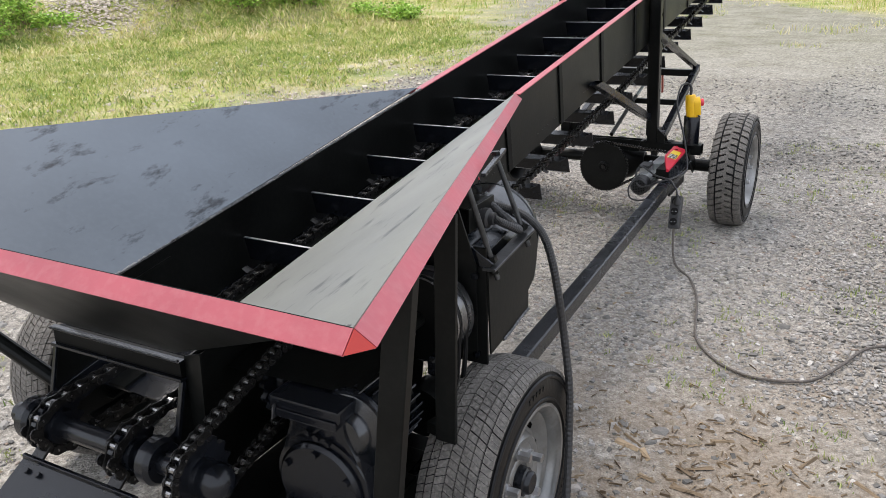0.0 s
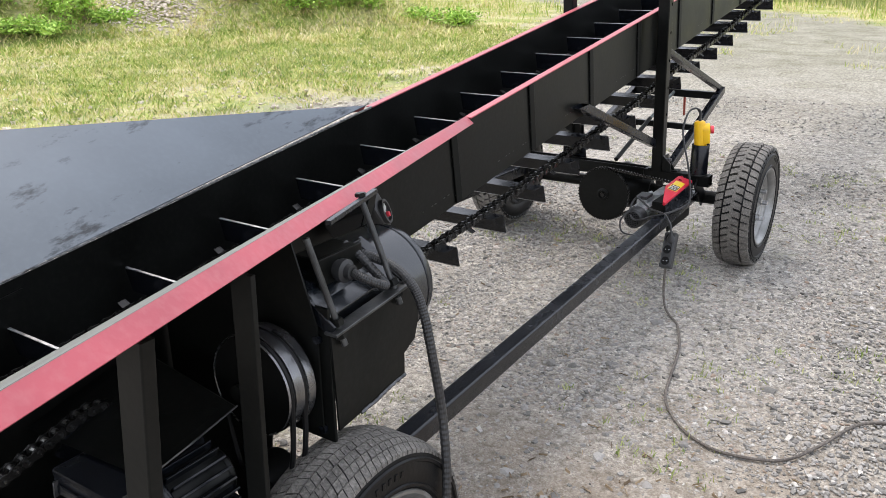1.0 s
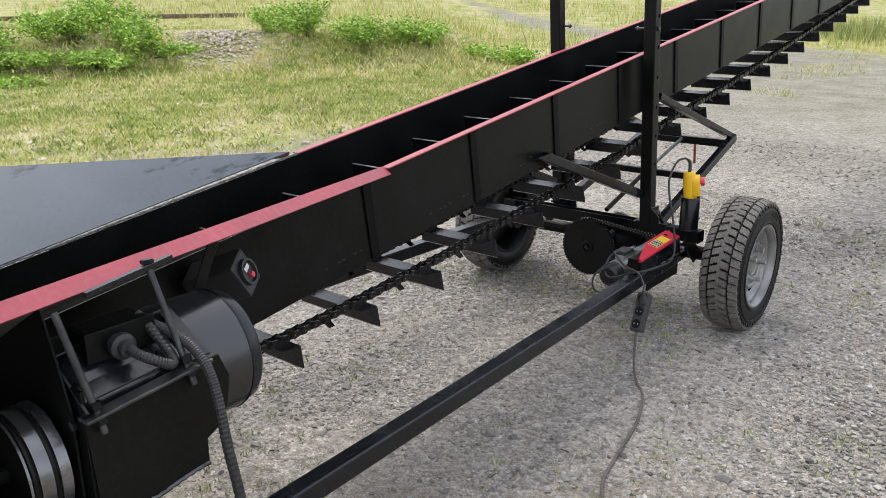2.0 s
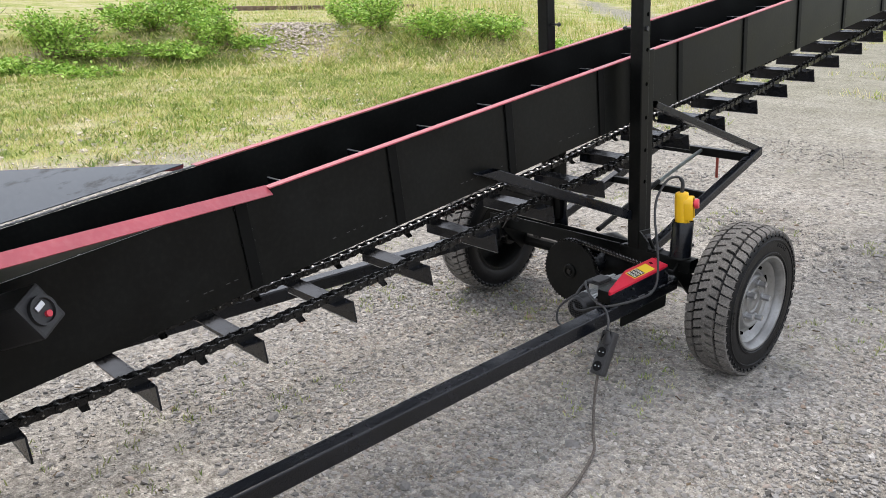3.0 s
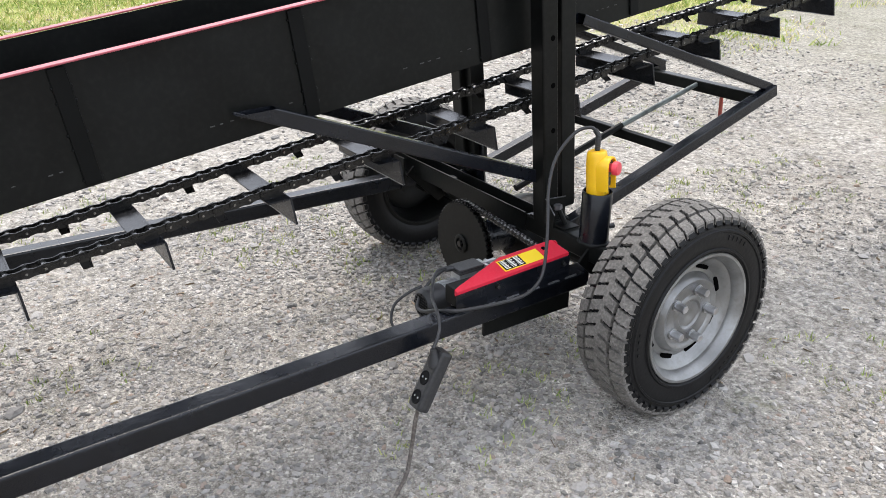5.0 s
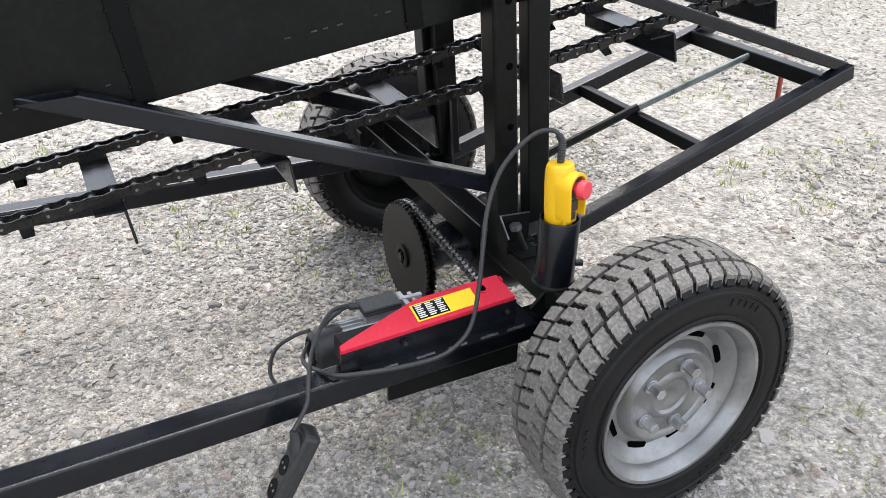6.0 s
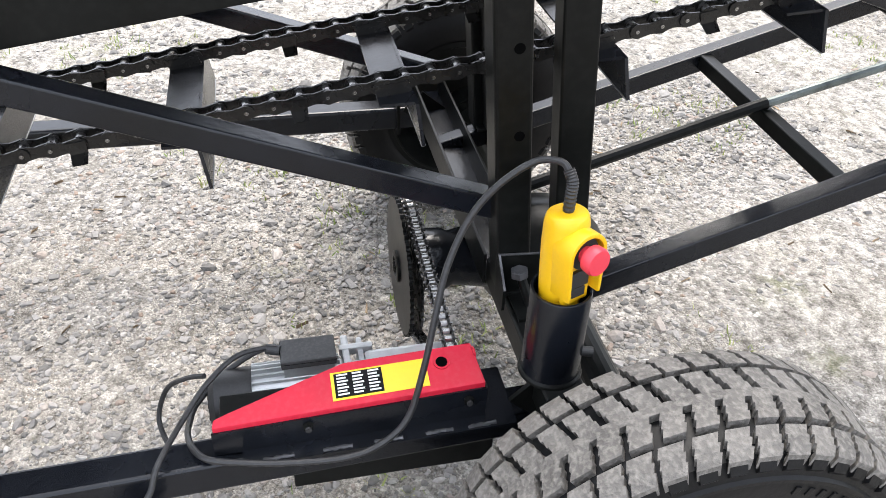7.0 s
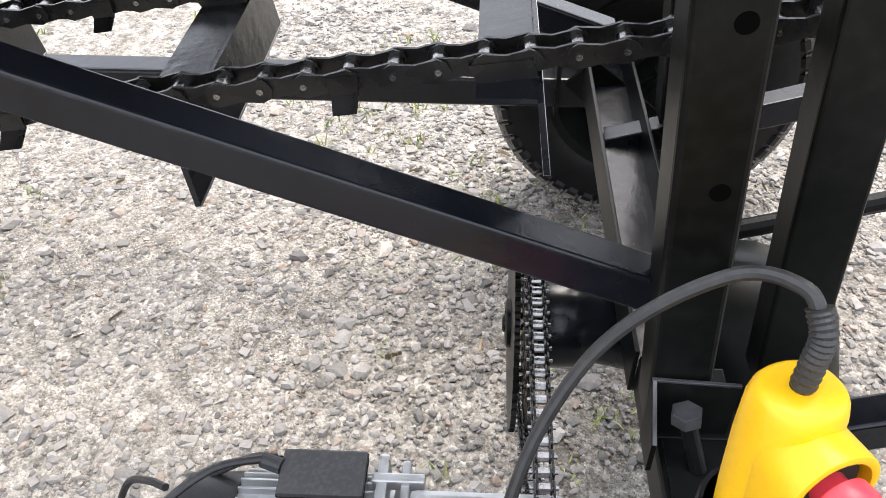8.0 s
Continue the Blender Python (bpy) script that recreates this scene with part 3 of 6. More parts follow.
part("hopper_gusset", plate(((TX1, 1.415, 0.775), (TX1 + 0.015, 1.395, 0.48), (TX1 + 0.05, 1.395, 0.48), (TX1 + 0.05, 1.415, 0.79)), 0.006), BLACK, conveyor)

# black sheet added to close the view under the hopper, keeping it dark
part("added_closing_sheet", plate(((0.205, 1.894, 0.39), (0.50, 1.894, 0.39), (0.535, 1.894, 0.64), (0.69, 1.894, 0.66), (0.69, 1.894, 0.90), (0.63, 1.894, 1.085), (0.205, 1.894, 0.85)), 0.004), BLACK, conveyor)
# hopper legs
part("hopper_leg", beam((0.785, 1.42, 1.10), (0.690, 1.42, 0.34), 0.026, 0.060, bevel=0.003), BLACK, conveyor)
part("hopper_leg", beam((0.732, 1.676, 1.10), (0.714, 1.676, 0.545), 0.012, 0.052, bevel=0.002), BLACK, conveyor)
part("hopper_leg", beam((0.475, 2.37, 1.07), (0.475, 2.31, 0.95), 0.006, 0.028, bevel=0.002), BLACK, conveyor)
part("leg_tie", beam((0.66, 1.42, 0.385), (0.62, 1.74, 0.385), 0.03, 0.03, bevel=0.003), BLACK, conveyor)
part("leg_tie", beam((0.725, 1.685, 0.560), (0.66, 1.70, 0.560), 0.03, 0.03, bevel=0.003), BLACK, conveyor)

# chassis
part("main_beam", beam((0.625, 1.35, 0.368), (0.470, 5.10, 0.368), 0.06, 0.06, bevel=0.007), GLOSS, conveyor)
part("main_beam", beam((-0.652, 1.75, 0.371), (-0.54, 5.10, 0.400), 0.06, 0.06, bevel=0.007), GLOSS, conveyor)
part("rear_crossbeam", beam((-0.62, 1.78, 0.368), (0.58, 1.78, 0.368), 0.06, 0.06, bevel=0.006), BLACK, conveyor)
part("rear_axle", rod((-0.72, 1.91, 0.310), (0.70, 1.91, 0.310), 0.03), BLACK, conveyor)
cross = part("front_crossbeam", beam((0.20, 5.123, 0.456), (0.560, 5.123, 0.456), 0.07, 0.06, bevel=0.006, hollow=0.05), BLACK, conveyor)
part("channel_floor", box(-0.60, 0.20, 5.088, 5.160, 0.424, 0.429), GLOSS, cross)
part("channel_wall", box(-0.60, 0.20, 5.082, 5.088, 0.424, 0.492, bevel=0.0015), BLACK, cross)
part("channel_wall", box(-0.60, 0.20, 5.160, 5.166, 0.424, 0.486, bevel=0.0015), BLACK, cross)
part("beam_end_plate", box(-0.575, -0.50, 5.035, 5.043, 0.36, 0.50), BLACK, conveyor)
axle = part("front_axle", rod((-0.67, 5.263, 0.326), (0.67, 5.263, 0.326), 0.036, segments=20), BLACK, conveyor)
part("differential", lathe([(-0.16, 0.05), (-0.13, 0.075), (-0.085, 0.115), (0.0, 0.14), (0.085, 0.115), (0.13, 0.075), (0.16, 0.05)], 32, m=Matrix.Translation((0.03, 5.263, 0.33)) @ Matrix.Rotation(radians(90), 4, "Y")), BLACK, axle, smooth=True)
part("pinion_housing", lathe([(0.0, 0.062), (0.012, 0.068), (0.06, 0.066), (0.075, 0.058), (0.20, 0.08), (0.26, 0.085)], 28, m=Matrix.Translation((0.015, 4.985, 0.347)) @ Matrix.Rotation(radians(-90), 4, "X")), GLOSS, axle, smooth=True)
for s in (-1, 1):
    part("axle_bracket", plate(((s * 0.50, 5.10, 0.48), (s * 0.50, 5.28, 0.33), (s * 0.50, 5.20, 0.29), (s * 0.50, 5.05, 0.43)), 0.008), BLACK, axle)
    part("hub_flange", rod((s * 0.62, 5.263, 0.326), (s * 0.70, 5.263, 0.326), 0.06, bevel=0.006), BLACK, axle)

# posts, braces and the lifting frame
LEAN = Vector((0, -0.085, 1.0)).normalized()


def post_at(x, y, z):
    """A point at height z on the leaning line through (x, y) at 0.85 m; the posts lean back a little."""
    return Vector((x, y, 0.85)) + LEAN * ((z - 0.85) / LEAN.z)


for s in (1, -1):
    xp = CX + s * 0.292
    py = 5.08 if s > 0 else 5.18
    post = part("post", beam(post_at(xp, py, 0.487), post_at(xp, py, 2.25), 0.06, 0.06, bevel=0.006, up=(0, 1, 0)), BLACK, conveyor, "tall black square post with a row of holes")
    for i in range(8):
        c = post_at(xp + s * 0.0285, py + 0.008, 0.797 + 0.143 * i)
        part("hole", rod(c, c + Vector((s * 0.0022, 0, 0)), 0.0085, segments=16), HOLE, post)
    part("foot_plate", box(*sorted((xp - s * 0.05, xp + s * 0.045)), py + 0.005, py + 0.095, 0.486, 0.494, bevel=0.002), BLACK, post)
    c = post_at(xp, py, 1.455)
    part("bolt", rod(c + Vector((s * 0.032, 0, 0)), c - Vector((s * 0.085, 0, 0)), 0.005, segments=10), DULL, post)
    part("bolt_head", nut(c + Vector((s * 0.03, 0, 0)), c + Vector((s * 0.038, 0, 0)), 0.011), DULL, post)
    part("nut", nut(c - Vector((s * 0.070, 0, 0)), c - Vector((s * 0.079, 0, 0)), 0.010), DULL, post)
    xs = CX + s * (HALF + 0.030)
    part("slide_post", beam(post_at(xs, 5.202, 0.50), post_at(xs, 5.202, 1.36 if s > 0 else 1.29), 0.044, 0.06, bevel=0.004, up=(0, 1, 0)), BLACK, conveyor)
    a, b = Vector((CX + s * 0.240, 4.110, 0.991)), Vector((CX + s * 0.262, 5.084, 0.634))
    bm, d = beam(a, b, 0.042, 0.042, bevel=0.004, hollow=0.14), (b - a).normalized()
    up = Vector((0, -d.z, d.y)).normalized()
    for v in bm.verts:
        # the upper end is cut on a mitre and stands open
        if (v.co - a).dot(d) < 0.02:
            v.co += d * (0.10 * ((v.co - a).dot(up) + 0.021) / 0.042)
    part("lower_brace", bm, GLOSS, conveyor)
    part("upper_brace", beam((CX + s * 0.240, 5.25, 1.115), (CX + s * 0.268, 6.245, 0.784), 0.042, 0.032, bevel=0.004, hollow=0.06), GLOSS, conveyor)
    part("lift_rail", beam((CX + s * 0.303, 5.11, 0.418), (CX + s * 0.282, 6.265, 0.772), 0.04, 0.045, bevel=0.004), GLOSS, conveyor)
part("rung", beam((CX - 0.28, 5.742, 0.612), (CX + 0.28, 5.742, 0.612), 0.03, 0.035, bevel=0.003), BLACK, conveyor)
part("front_rung", beam((CX - 0.26, 6.18, 0.745), (CX + 0.275, 6.18, 0.745), 0.045, 0.045, bevel=0.004), BLACK, conveyor)
part("threaded_rod", hose([Vector((-0.02, 5.70, 0.630)) + Vector((0, 0.475, 0.125)) * (i / 150) for i in range(151)], 0.0100, steps=1, segments=10, ribs=0.022), THREAD, conveyor, "long greenish threaded steel rod")
part("rod_sleeve", hose([Vector((-0.02, 5.22, 0.485)) + Vector((0, 0.52, 0.157)) * (i / 150) for i in range(151)], 0.0130, steps=1, segments=10, ribs=0.008), BLACK, conveyor)
part("marker_rod", rod((0.020, 6.29, 0.58), (0.014, 6.285, 0.74), 0.008, segments=10), RUST, conveyor, "red-brown steel peg")
part("lever_plate", plate(((-0.33, 5.22, 0.80), (-0.36, 5.22, 0.44), (-0.20, 5.22, 0.42), (-0.24, 5.22, 0.70)), 0.008), GLOSS, conveyor)
part("holder_clip", plate(((0.307, 5.078, 0.488), (0.307, 5.160, 0.488), (0.307, 5.160, 0.566), (0.307, 5.078, 0.572)), 0.005), BLACK, conveyor, "cut end of a steel channel with a bolt")
part("holder_clip", plate(((0.307, 5.076, 0.488), (0.352, 5.076, 0.488), (0.352, 5.076, 0.530), (0.307, 5.076, 0.572)), 0.005), BLACK, conveyor)
part("holder_clip", plate(((0.307, 5.095, 0.4895), (0.385, 5.095, 0.4895), (0.385, 5.155, 0.4895), (0.307, 5.155, 0.4895)), 0.005), BLACK, conveyor)
part("clip_edge", beam((0.307, 5.074, 0.5735), (0.307, 5.160, 0.5675), 0.004, 0.003, bevel=0.0005), SCUFFED_STEEL, conveyor, "worn cut edge")
part("clip_edge", beam((0.308, 5.076, 0.5735), (0.353, 5.076, 0.5315), 0.004, 0.003, bevel=0.0005), SCUFFED_STEEL, conveyor, "worn cut edge")
part("clip_bolt", nut((0.331, 5.108, 0.541), (0.329, 5.106, 0.556), 0.016), SCUFFED_STEEL, conveyor)
part("clip_bolt", rod((0.331, 5.108, 0.545), (0.352, 5.125, 0.492), 0.0085), BLACK, conveyor)


# ---- wheels ----
def wheel(name, label, radius, width, rim_r, chunky, m):
    """A wheel about the z axis, outer face towards +z."""
    w = new(name)
    w.parent = conveyor
    ORIGIN[w.name] = Vector()
    tagged(w, label)
    h = width / 2
    g = 0.014 if chunky else 0.005
    R = radius - g
    prof = [(-h * 0.80, rim_r - 0.004), (-h * 0.97, rim_r + 0.02), (-h, rim_r + (R - rim_r) * 0.5), (-h * 0.96, R - 0.03), (-h * 0.86, R - 0.008), (-h * 0.5, R),
            (h * 0.5, R), (h * 0.86, R - 0.008), (h * 0.96, R - 0.03), (h * 1.0, rim_r + (R - rim_r) * 0.5), (h * 0.985, rim_r + (R - rim_r) * 0.36), (h * 0.97, rim_r + 0.02), (h * 0.93, rim_r + 0.012), (h * 0.80, rim_r - 0.004)]
    tyre = part("tyre", lathe(prof, 72, closed=True), RUBBER, w, "black rubber tyre with dusty tread", smooth=True)
    # raised rings and bars on the sidewall
    bm = bmesh.new()
    for rr in (rim_r + (R - rim_r) * (0.66 if chunky else 0.72), rim_r + 0.022):
        lathe([(h * 0.965, rr + 0.006), (h * 1.018, rr + 0.003), (h * 1.018, rr - 0.003), (h * 0.965, rr - 0.006)], 72, bm, closed=True)
    part("sidewall_ring", bm, RUBBER, tyre, smooth=True)
    rr = rim_r + (R - rim_r) * 0.50
    for i, (a0, n, tall) in enumerate(((0.4, 7, 0.014), (2.5, 5, 0.014), (4.6, 4, 0.008))):
        for k in range(n):
            mm = Matrix.Rotation(a0 + k * 0.085, 4, "Z") @ Matrix.Translation((rr, 0, h * 0.998))
            part("raised_mark", box(-tall / 2, tall / 2, -0.0045, 0.0045, -0.004, 0.0018, bevel=0.0008, m=mm), RUBBER, tyre)
    bm, lugs = bmesh.new(), bmesh.new()
    if chunky:
        count = 50
        rows = [(-0.95, -0.55, 0.0), (-0.45, -0.05, 0.4), (-0.07, 0.07, 0.2), (0.05, 0.45, 0.6), (0.55, 0.95, 0.1)]
        slant = 0.30
    else:
        count = 104
        rows = [(-0.93, -0.70, 0.0), (-0.66, -0.45, 0.5), (-0.42, -0.16, 0.2), (-0.13, 0.13, 0.6), (0.16, 0.42, 0.7), (0.45, 0.66, 0.3), (0.70, 0.93, 0.1)]
        slant = 0.55
    for a0, a1, ph in rows:
        for i in range(count):
            da = 2 * math.pi / count
            fill = (0.79 if abs(a0 + a1) > 1.2 else 1.005 if abs(a0 + a1) < 0.1 else 0.72) if chunky else 0.88
            base = (i + ph) * da
            c = 1 if a0 + a1 >= 0 else -1
            # cross edges are jagged, but for the closed rib in the middle
            pts = []
            steps = (0.0, 0.34, 0.36, 0.66, 0.68, 1.0) if chunky else (0.0, 1.0)
            jag = (0.0, 0.14, -0.08, 0.08, -0.12, 0.02) if chunky and fill < 1 else (0.0,) * 6 if chunky else (0.0, 0.0)
            wob = rnd.uniform(-0.05, 0.05)
            for f, e in [(f, j - 1.0) for f, j in zip(steps, jag)] + [(f, j + 1.0) for f, j in zip(steps[::-1], jag[::-1])]:
                a = a0 + (a1 - a0) * f
                drop = 0.010 * max(0, abs(a) - 0.45) / 0.5 + (0.004 if abs(a) > 0.9 else 0)
                ang = base + e * fill * da / 2 + (slant * da * f * c + wob * da if fill < 1 else 0.0)
                pts.append((a * h, ang, radius - drop))
            lo = [bm.verts.new(((r - g - 0.004) * math.cos(t), (r - g - 0.004) * math.sin(t), a)) for a, t, r in pts]
            hi = [bm.verts.new((r * math.cos(t), r * math.sin(t), a * 0.985)) for a, t, r in pts]
            bm.faces.new(hi)
            for k in range(len(pts)):
                bm.faces.new((lo[k], lo[(k + 1) % len(pts)], hi[(k + 1) % len(pts)], hi[k]))
            if chunky and abs(a0 + a1) > 1.2:
                # shoulder lug reaching over the sidewall
                e = 1 if a1 > 0 else -1
                sh = slant * da * (1 if a1 > 0 else 0) * c
                t0, t1 = base - 0.31 * da + sh, base + 0.29 * da + sh
                q = [lugs.verts.new((r * math.cos(t), r * math.sin(t), a)) for a, t, r in ((e * h * 0.90, t0, radius - 0.0125), (e * h * 0.90, t1, radius - 0.0125), (e * h * 0.995, t1, radius - 0.034), (e * h * 0.995, t0, radius - 0.034))]
                q2 = [lugs.verts.new((r * math.cos(t), r * math.sin(t), a)) for a, t, r in ((e * h * 0.82, t0, radius - 0.022), (e * h * 0.82, t1, radius - 0.022), (e * h * 0.93, t1, radius - 0.045), (e * h * 0.93, t0, radius - 0.045))]
                lugs.faces.new(q)
                for k in range(4):
                    lugs.faces.new((q2[k], q2[(k + 1) % 4], q[(k + 1) % 4], q[k]))
    bmesh.ops.recalc_face_normals(bm, faces=bm.faces)
    if chunky:
        bmesh.ops.recalc_face_normals(lugs, faces=lugs.faces)
        tagged(part("shoulder", lugs, RUBBER, tyre), "black shoulder lugs", kind="stuff")
    tagged(part("tread", bm, TREAD, tyre), "grey dusty tread blocks", kind="stuff")
    d = h * 0.46
    prof = [(h * 0.95, rim_r + 0.012), (h * 0.985, rim_r + 0.010), (h * 0.98, rim_r + 0.002), (h * 0.90, rim_r - 0.004), (h * 0.80, rim_r - 0.014), (h * 0.62, rim_r - 0.017), (h * 0.55, rim_r - 0.030),
            (d, rim_r - 0.036), (d - 0.012, rim_r - 0.05), (d - 0.010, rim_r * 0.66), (d + 0.008, rim_r * 0.61), (d + 0.015, rim_r * 0.57), (d + 0.014, rim_r * 0.53), (d + 0.007, rim_r * 0.49), (d + 0.006, rim_r * 0.32), (d + 0.012, rim_r * 0.28), (d + 0.012, rim_r * 0.24), (d + 0.007, rim_r * 0.21), (d + 0.007, rim_r * 0.10), (d + 0.004, rim_r * 0.08), (d + 0.004, 0.0005)]
    rim_ob = part("wheel_rim", lathe(prof, 64, caps=False), SILVER, w, "silver painted pressed steel rim", smooth=True)
    bm = lathe([(-h * 0.95, rim_r + 0.012), (-h * 0.95, rim_r), (-h * 0.5, rim_r - 0.02), (h * 0.5, rim_r - 0.025), (h * 0.5, rim_r - 0.030), (-h * 0.5, rim_r - 0.025), (-h * 0.93, rim_r - 0.005)], 48, closed=True)
    part("rim_barrel", bm, BLACK, rim_ob, smooth=True)
    part("rim_back", lathe([(d - 0.020, rim_r - 0.030), (d - 0.026, rim_r - 0.060), (d - 0.012, rim_r * 0.5), (d - 0.012, 0.001)], 48, caps=False), BLACK, rim_ob, smooth=True)
    for i in range(8):
        t = 2 * math.pi * (i + 0.5) / 8
        mm = Matrix.Rotation(t, 4, "Z") @ Matrix.Translation((rim_r - 0.050, 0, d - 0.0115))
        part("slot", box(-0.009, 0.009, -0.028, 0.028, -0.004, 0.0045, bevel=0.003, m=mm), HOLE, rim_ob)
    for i in range(5):
        t = 2 * math.pi * i / 5 + 0.3
        c = Vector((rim_r * 0.40 * math.cos(t), rim_r * 0.40 * math.sin(t), d + 0.005))
        bm = rod(c, c + Vector((0, 0, 0.008)), 0.0170, segments=16)
        nut(c + Vector((0, 0, 0.008)), c + Vector((0, 0, 0.040)), 0.0132, bm)
        part("wheel_nut", bm, STEEL, rim_ob)
    if not chunky:
        part("hub_cap", lathe([(d + 0.004, 0.040), (d + 0.030, 0.038), (d + 0.034, 0.032), (d + 0.044, 0.030), (d + 0.048, 0.026), (d + 0.048, 0.001)], 32), GLOSS, rim_ob, smooth=True)
    w.matrix_basis = Matrix.Translation(-ORIGIN[conveyor.name]) @ m
    return w


OUT_R, OUT_L = Matrix.Rotation(radians(90), 4, "Y"), Matrix.Rotation(radians(-90), 4, "Y")
here = Matrix.Translation(-ORIGIN[conveyor.name])
wf = wheel("wheel", "front wheel with a chunky winter tyre", 0.332, 0.194, 0.199, True, Matrix.Translation((0.736, 5.240, 0.325)) @ OUT_R)
copy_thing(wf, here @ Matrix.Translation((-0.755, 5.245, 0.325)) @ OUT_L @ Matrix.Rotation(0.6, 4, "Z"))
wr = wheel("wheel", "rear wheel with a worn road tyre", 0.315, 0.19, 0.200, False, Matrix.Translation((0.74, 1.91, 0.310)) @ OUT_R @ Matrix.Rotation(0.4, 4, "Z"))
copy_thing(wr, here @ Matrix.Translation((-0.765, 1.91, 0.310)) @ OUT_L)

# ---- chains and flights ----
PITCH = 0.04445
CHAIN_X = (CX - 0.13, CX + 0.13)
SPROCKET = Vector((0, 1.302, 0.566))


def chain_path():
    """The loop of a conveyor chain in the plane of y and z: along the floor, round the head, and sagging back below."""
    up = []
    for i in range(120):
        u = -1.60 + (HEAD - 0.15 + 1.60) * i / 119
        p = TROUGH @ Vector((0, u, -0.205))
        up.append((p.y, p.z))
    top = [(SPROCKET.y - 0.062, SPROCKET.z), (SPROCKET.y - 0.04, SPROCKET.z + 0.048), (SPROCKET.y, SPROCKET.z + 0.062), *up]
    end = TROUGH @ Vector((0, HEAD - 0.06, -0.26))
    head = [(end.y + 0.06, end.z + 0.03), (end.y + 0.08, end.z - 0.01), (end.y + 0.02, end.z - 0.07)]
    back = [(6.5, 1.062), (5.72, 0.948), (5.10, 0.835), (4.32, 0.728), (3.72, 0.647), (3.27, 0.603), (2.92, 0.572), (2.2, 0.535), (1.6, 0.52), (SPROCKET.y + 0.02, SPROCKET.z - 0.062), (SPROCKET.y - 0.04, SPROCKET.z - 0.048)]
    return [Vector((0, y, z)) for y, z in top + head + back]


def resample(line, step, closed=True):
    pts = line + [line[0]] if closed else line
    out, carry = [], 0.0
    for a, b in zip(pts, pts[1:]):
        d = (b - a).length
        s = carry
        while s < d:
            out.append(a + (b - a) * (s / d))
            s += step
        carry = s - d
    return out


def link_mesh(name, half, gap, height, pitch, mat):
    """One waisted side plate of a chain link; it lies along y from 0 to the pitch, and its pair is mirrored over x."""
    bm = bmesh.new()
    shape = []
    for i in range(5):
        t = -math.pi / 2 + math.pi * i / 4
        shape.append((pitch + height * 0.5 * math.cos(t), height * 0.5 * math.sin(t)))
    shape.append((pitch / 2, height * 0.36))
    for i in range(5):
        t = math.pi / 2 + math.pi * i / 4
        shape.append((height * 0.5 * math.cos(t), height * 0.5 * math.sin(t)))
    shape.append((pitch / 2, -height * 0.36))
    for x0, x1 in ((half, half + gap),):
        a = [bm.verts.new((x0, y, z)) for y, z in shape]
        b = [bm.verts.new((x1, y, z)) for y, z in shape]
        bm.faces.new(a)
        bm.faces.new(b[::-1])
        for i in range(len(shape)):
            j = (i + 1) % len(shape)
            bm.faces.new((a[j], a[i], b[i], b[j]))
    bmesh.ops.recalc_face_normals(bm, faces=bm.faces)
    me = bpy.data.meshes.new(name)
    bm.to_mesh(me)
    bm.free()
    me.materials.append(mat)
    return me


def roller_mesh(name, half, r, mat):
    bm = rod((-half, 0, 0), (half, 0, 0), r, segments=10)
    rod((-half - 0.009, 0, 0), (half + 0.009, 0, 0), r * 0.40, bm, segments=8)
    me = bpy.data.meshes.new(name)
    bm.to_mesh(me)
    bm.free()
    me.materials.append(mat)
    return me


def lay(p, q, x):
    d = (q - p).normalized()
    n = Vector((0, -d.z, d.y))
    return Matrix(((1, 0, 0, x), (0, d.y, n.y, p.y), (0, d.z, n.z, p.z), (0, 0, 0, 1)))


# the second plate of a link is the first, turned half round about the middle of the link
FLIP = Matrix.Translation((0, PITCH, 0)) @ Matrix.Rotation(math.pi, 4, "Z")


def pair(mesh, m, parent, pitch=PITCH):
    shared("side_plate", mesh, m, parent)
    shared("side_plate", mesh, m @ Matrix.Translation((0, pitch, 0)) @ Matrix.Rotation(math.pi, 4, "Z"), parent)


OUTER, INNER, ROLLER = link_mesh("outer_link", 0.0155, 0.0035, 0.026, PITCH, CHAIN), link_mesh("inner_link", 0.0115, 0.0035, 0.026, PITCH, CHAIN), roller_mesh("roller", 0.0115, 0.0088, PIN)
loop = resample(chain_path(), PITCH)
if len(loop) % 2:
    loop.pop()
RUNS = []
for x in CHAIN_X:
    ch = thing("conveyor_chain", (x, 1.302, 0.50), "heavy oiled black roller chain running round the trough", "chain", group="conveyor chains")
    RUNS.append(ch)
    rest = bmesh.new()
    parts = 0
    for i, p in enumerate(loop):
        q = loop[(i + 1) % len(loop)]
        m = lay(p, q, x)
        me = OUTER if i % 2 else INNER
        near = (p.y < 5.9 and p.z < TROUGH.translation.z + 0.145 * (p.y - RIM_Y) - 0.30) or p.y < 2.0
        if near and parts < 96:
            pair(me, m, ch)
            shared("roller", ROLLER, m, ch)
            parts += 1
        else:
            for mesh, turn in ((me, Matrix()), (me, FLIP), (ROLLER, Matrix())):
                tmp = mesh.copy()
                tmp.transform(m @ turn)
                k = len(rest.faces)
                rest.from_mesh(tmp)
                bpy.data.meshes.remove(tmp)
                if mesh is ROLLER:
                    rest.faces.ensure_lookup_table()
                    for f in rest.faces[k:]:
                        f.material_index = 1
    ob = part("far_link_run", rest, CHAIN, ch)
    ob.data.materials.append(PIN)
    tagged(ob, kind="stuff")


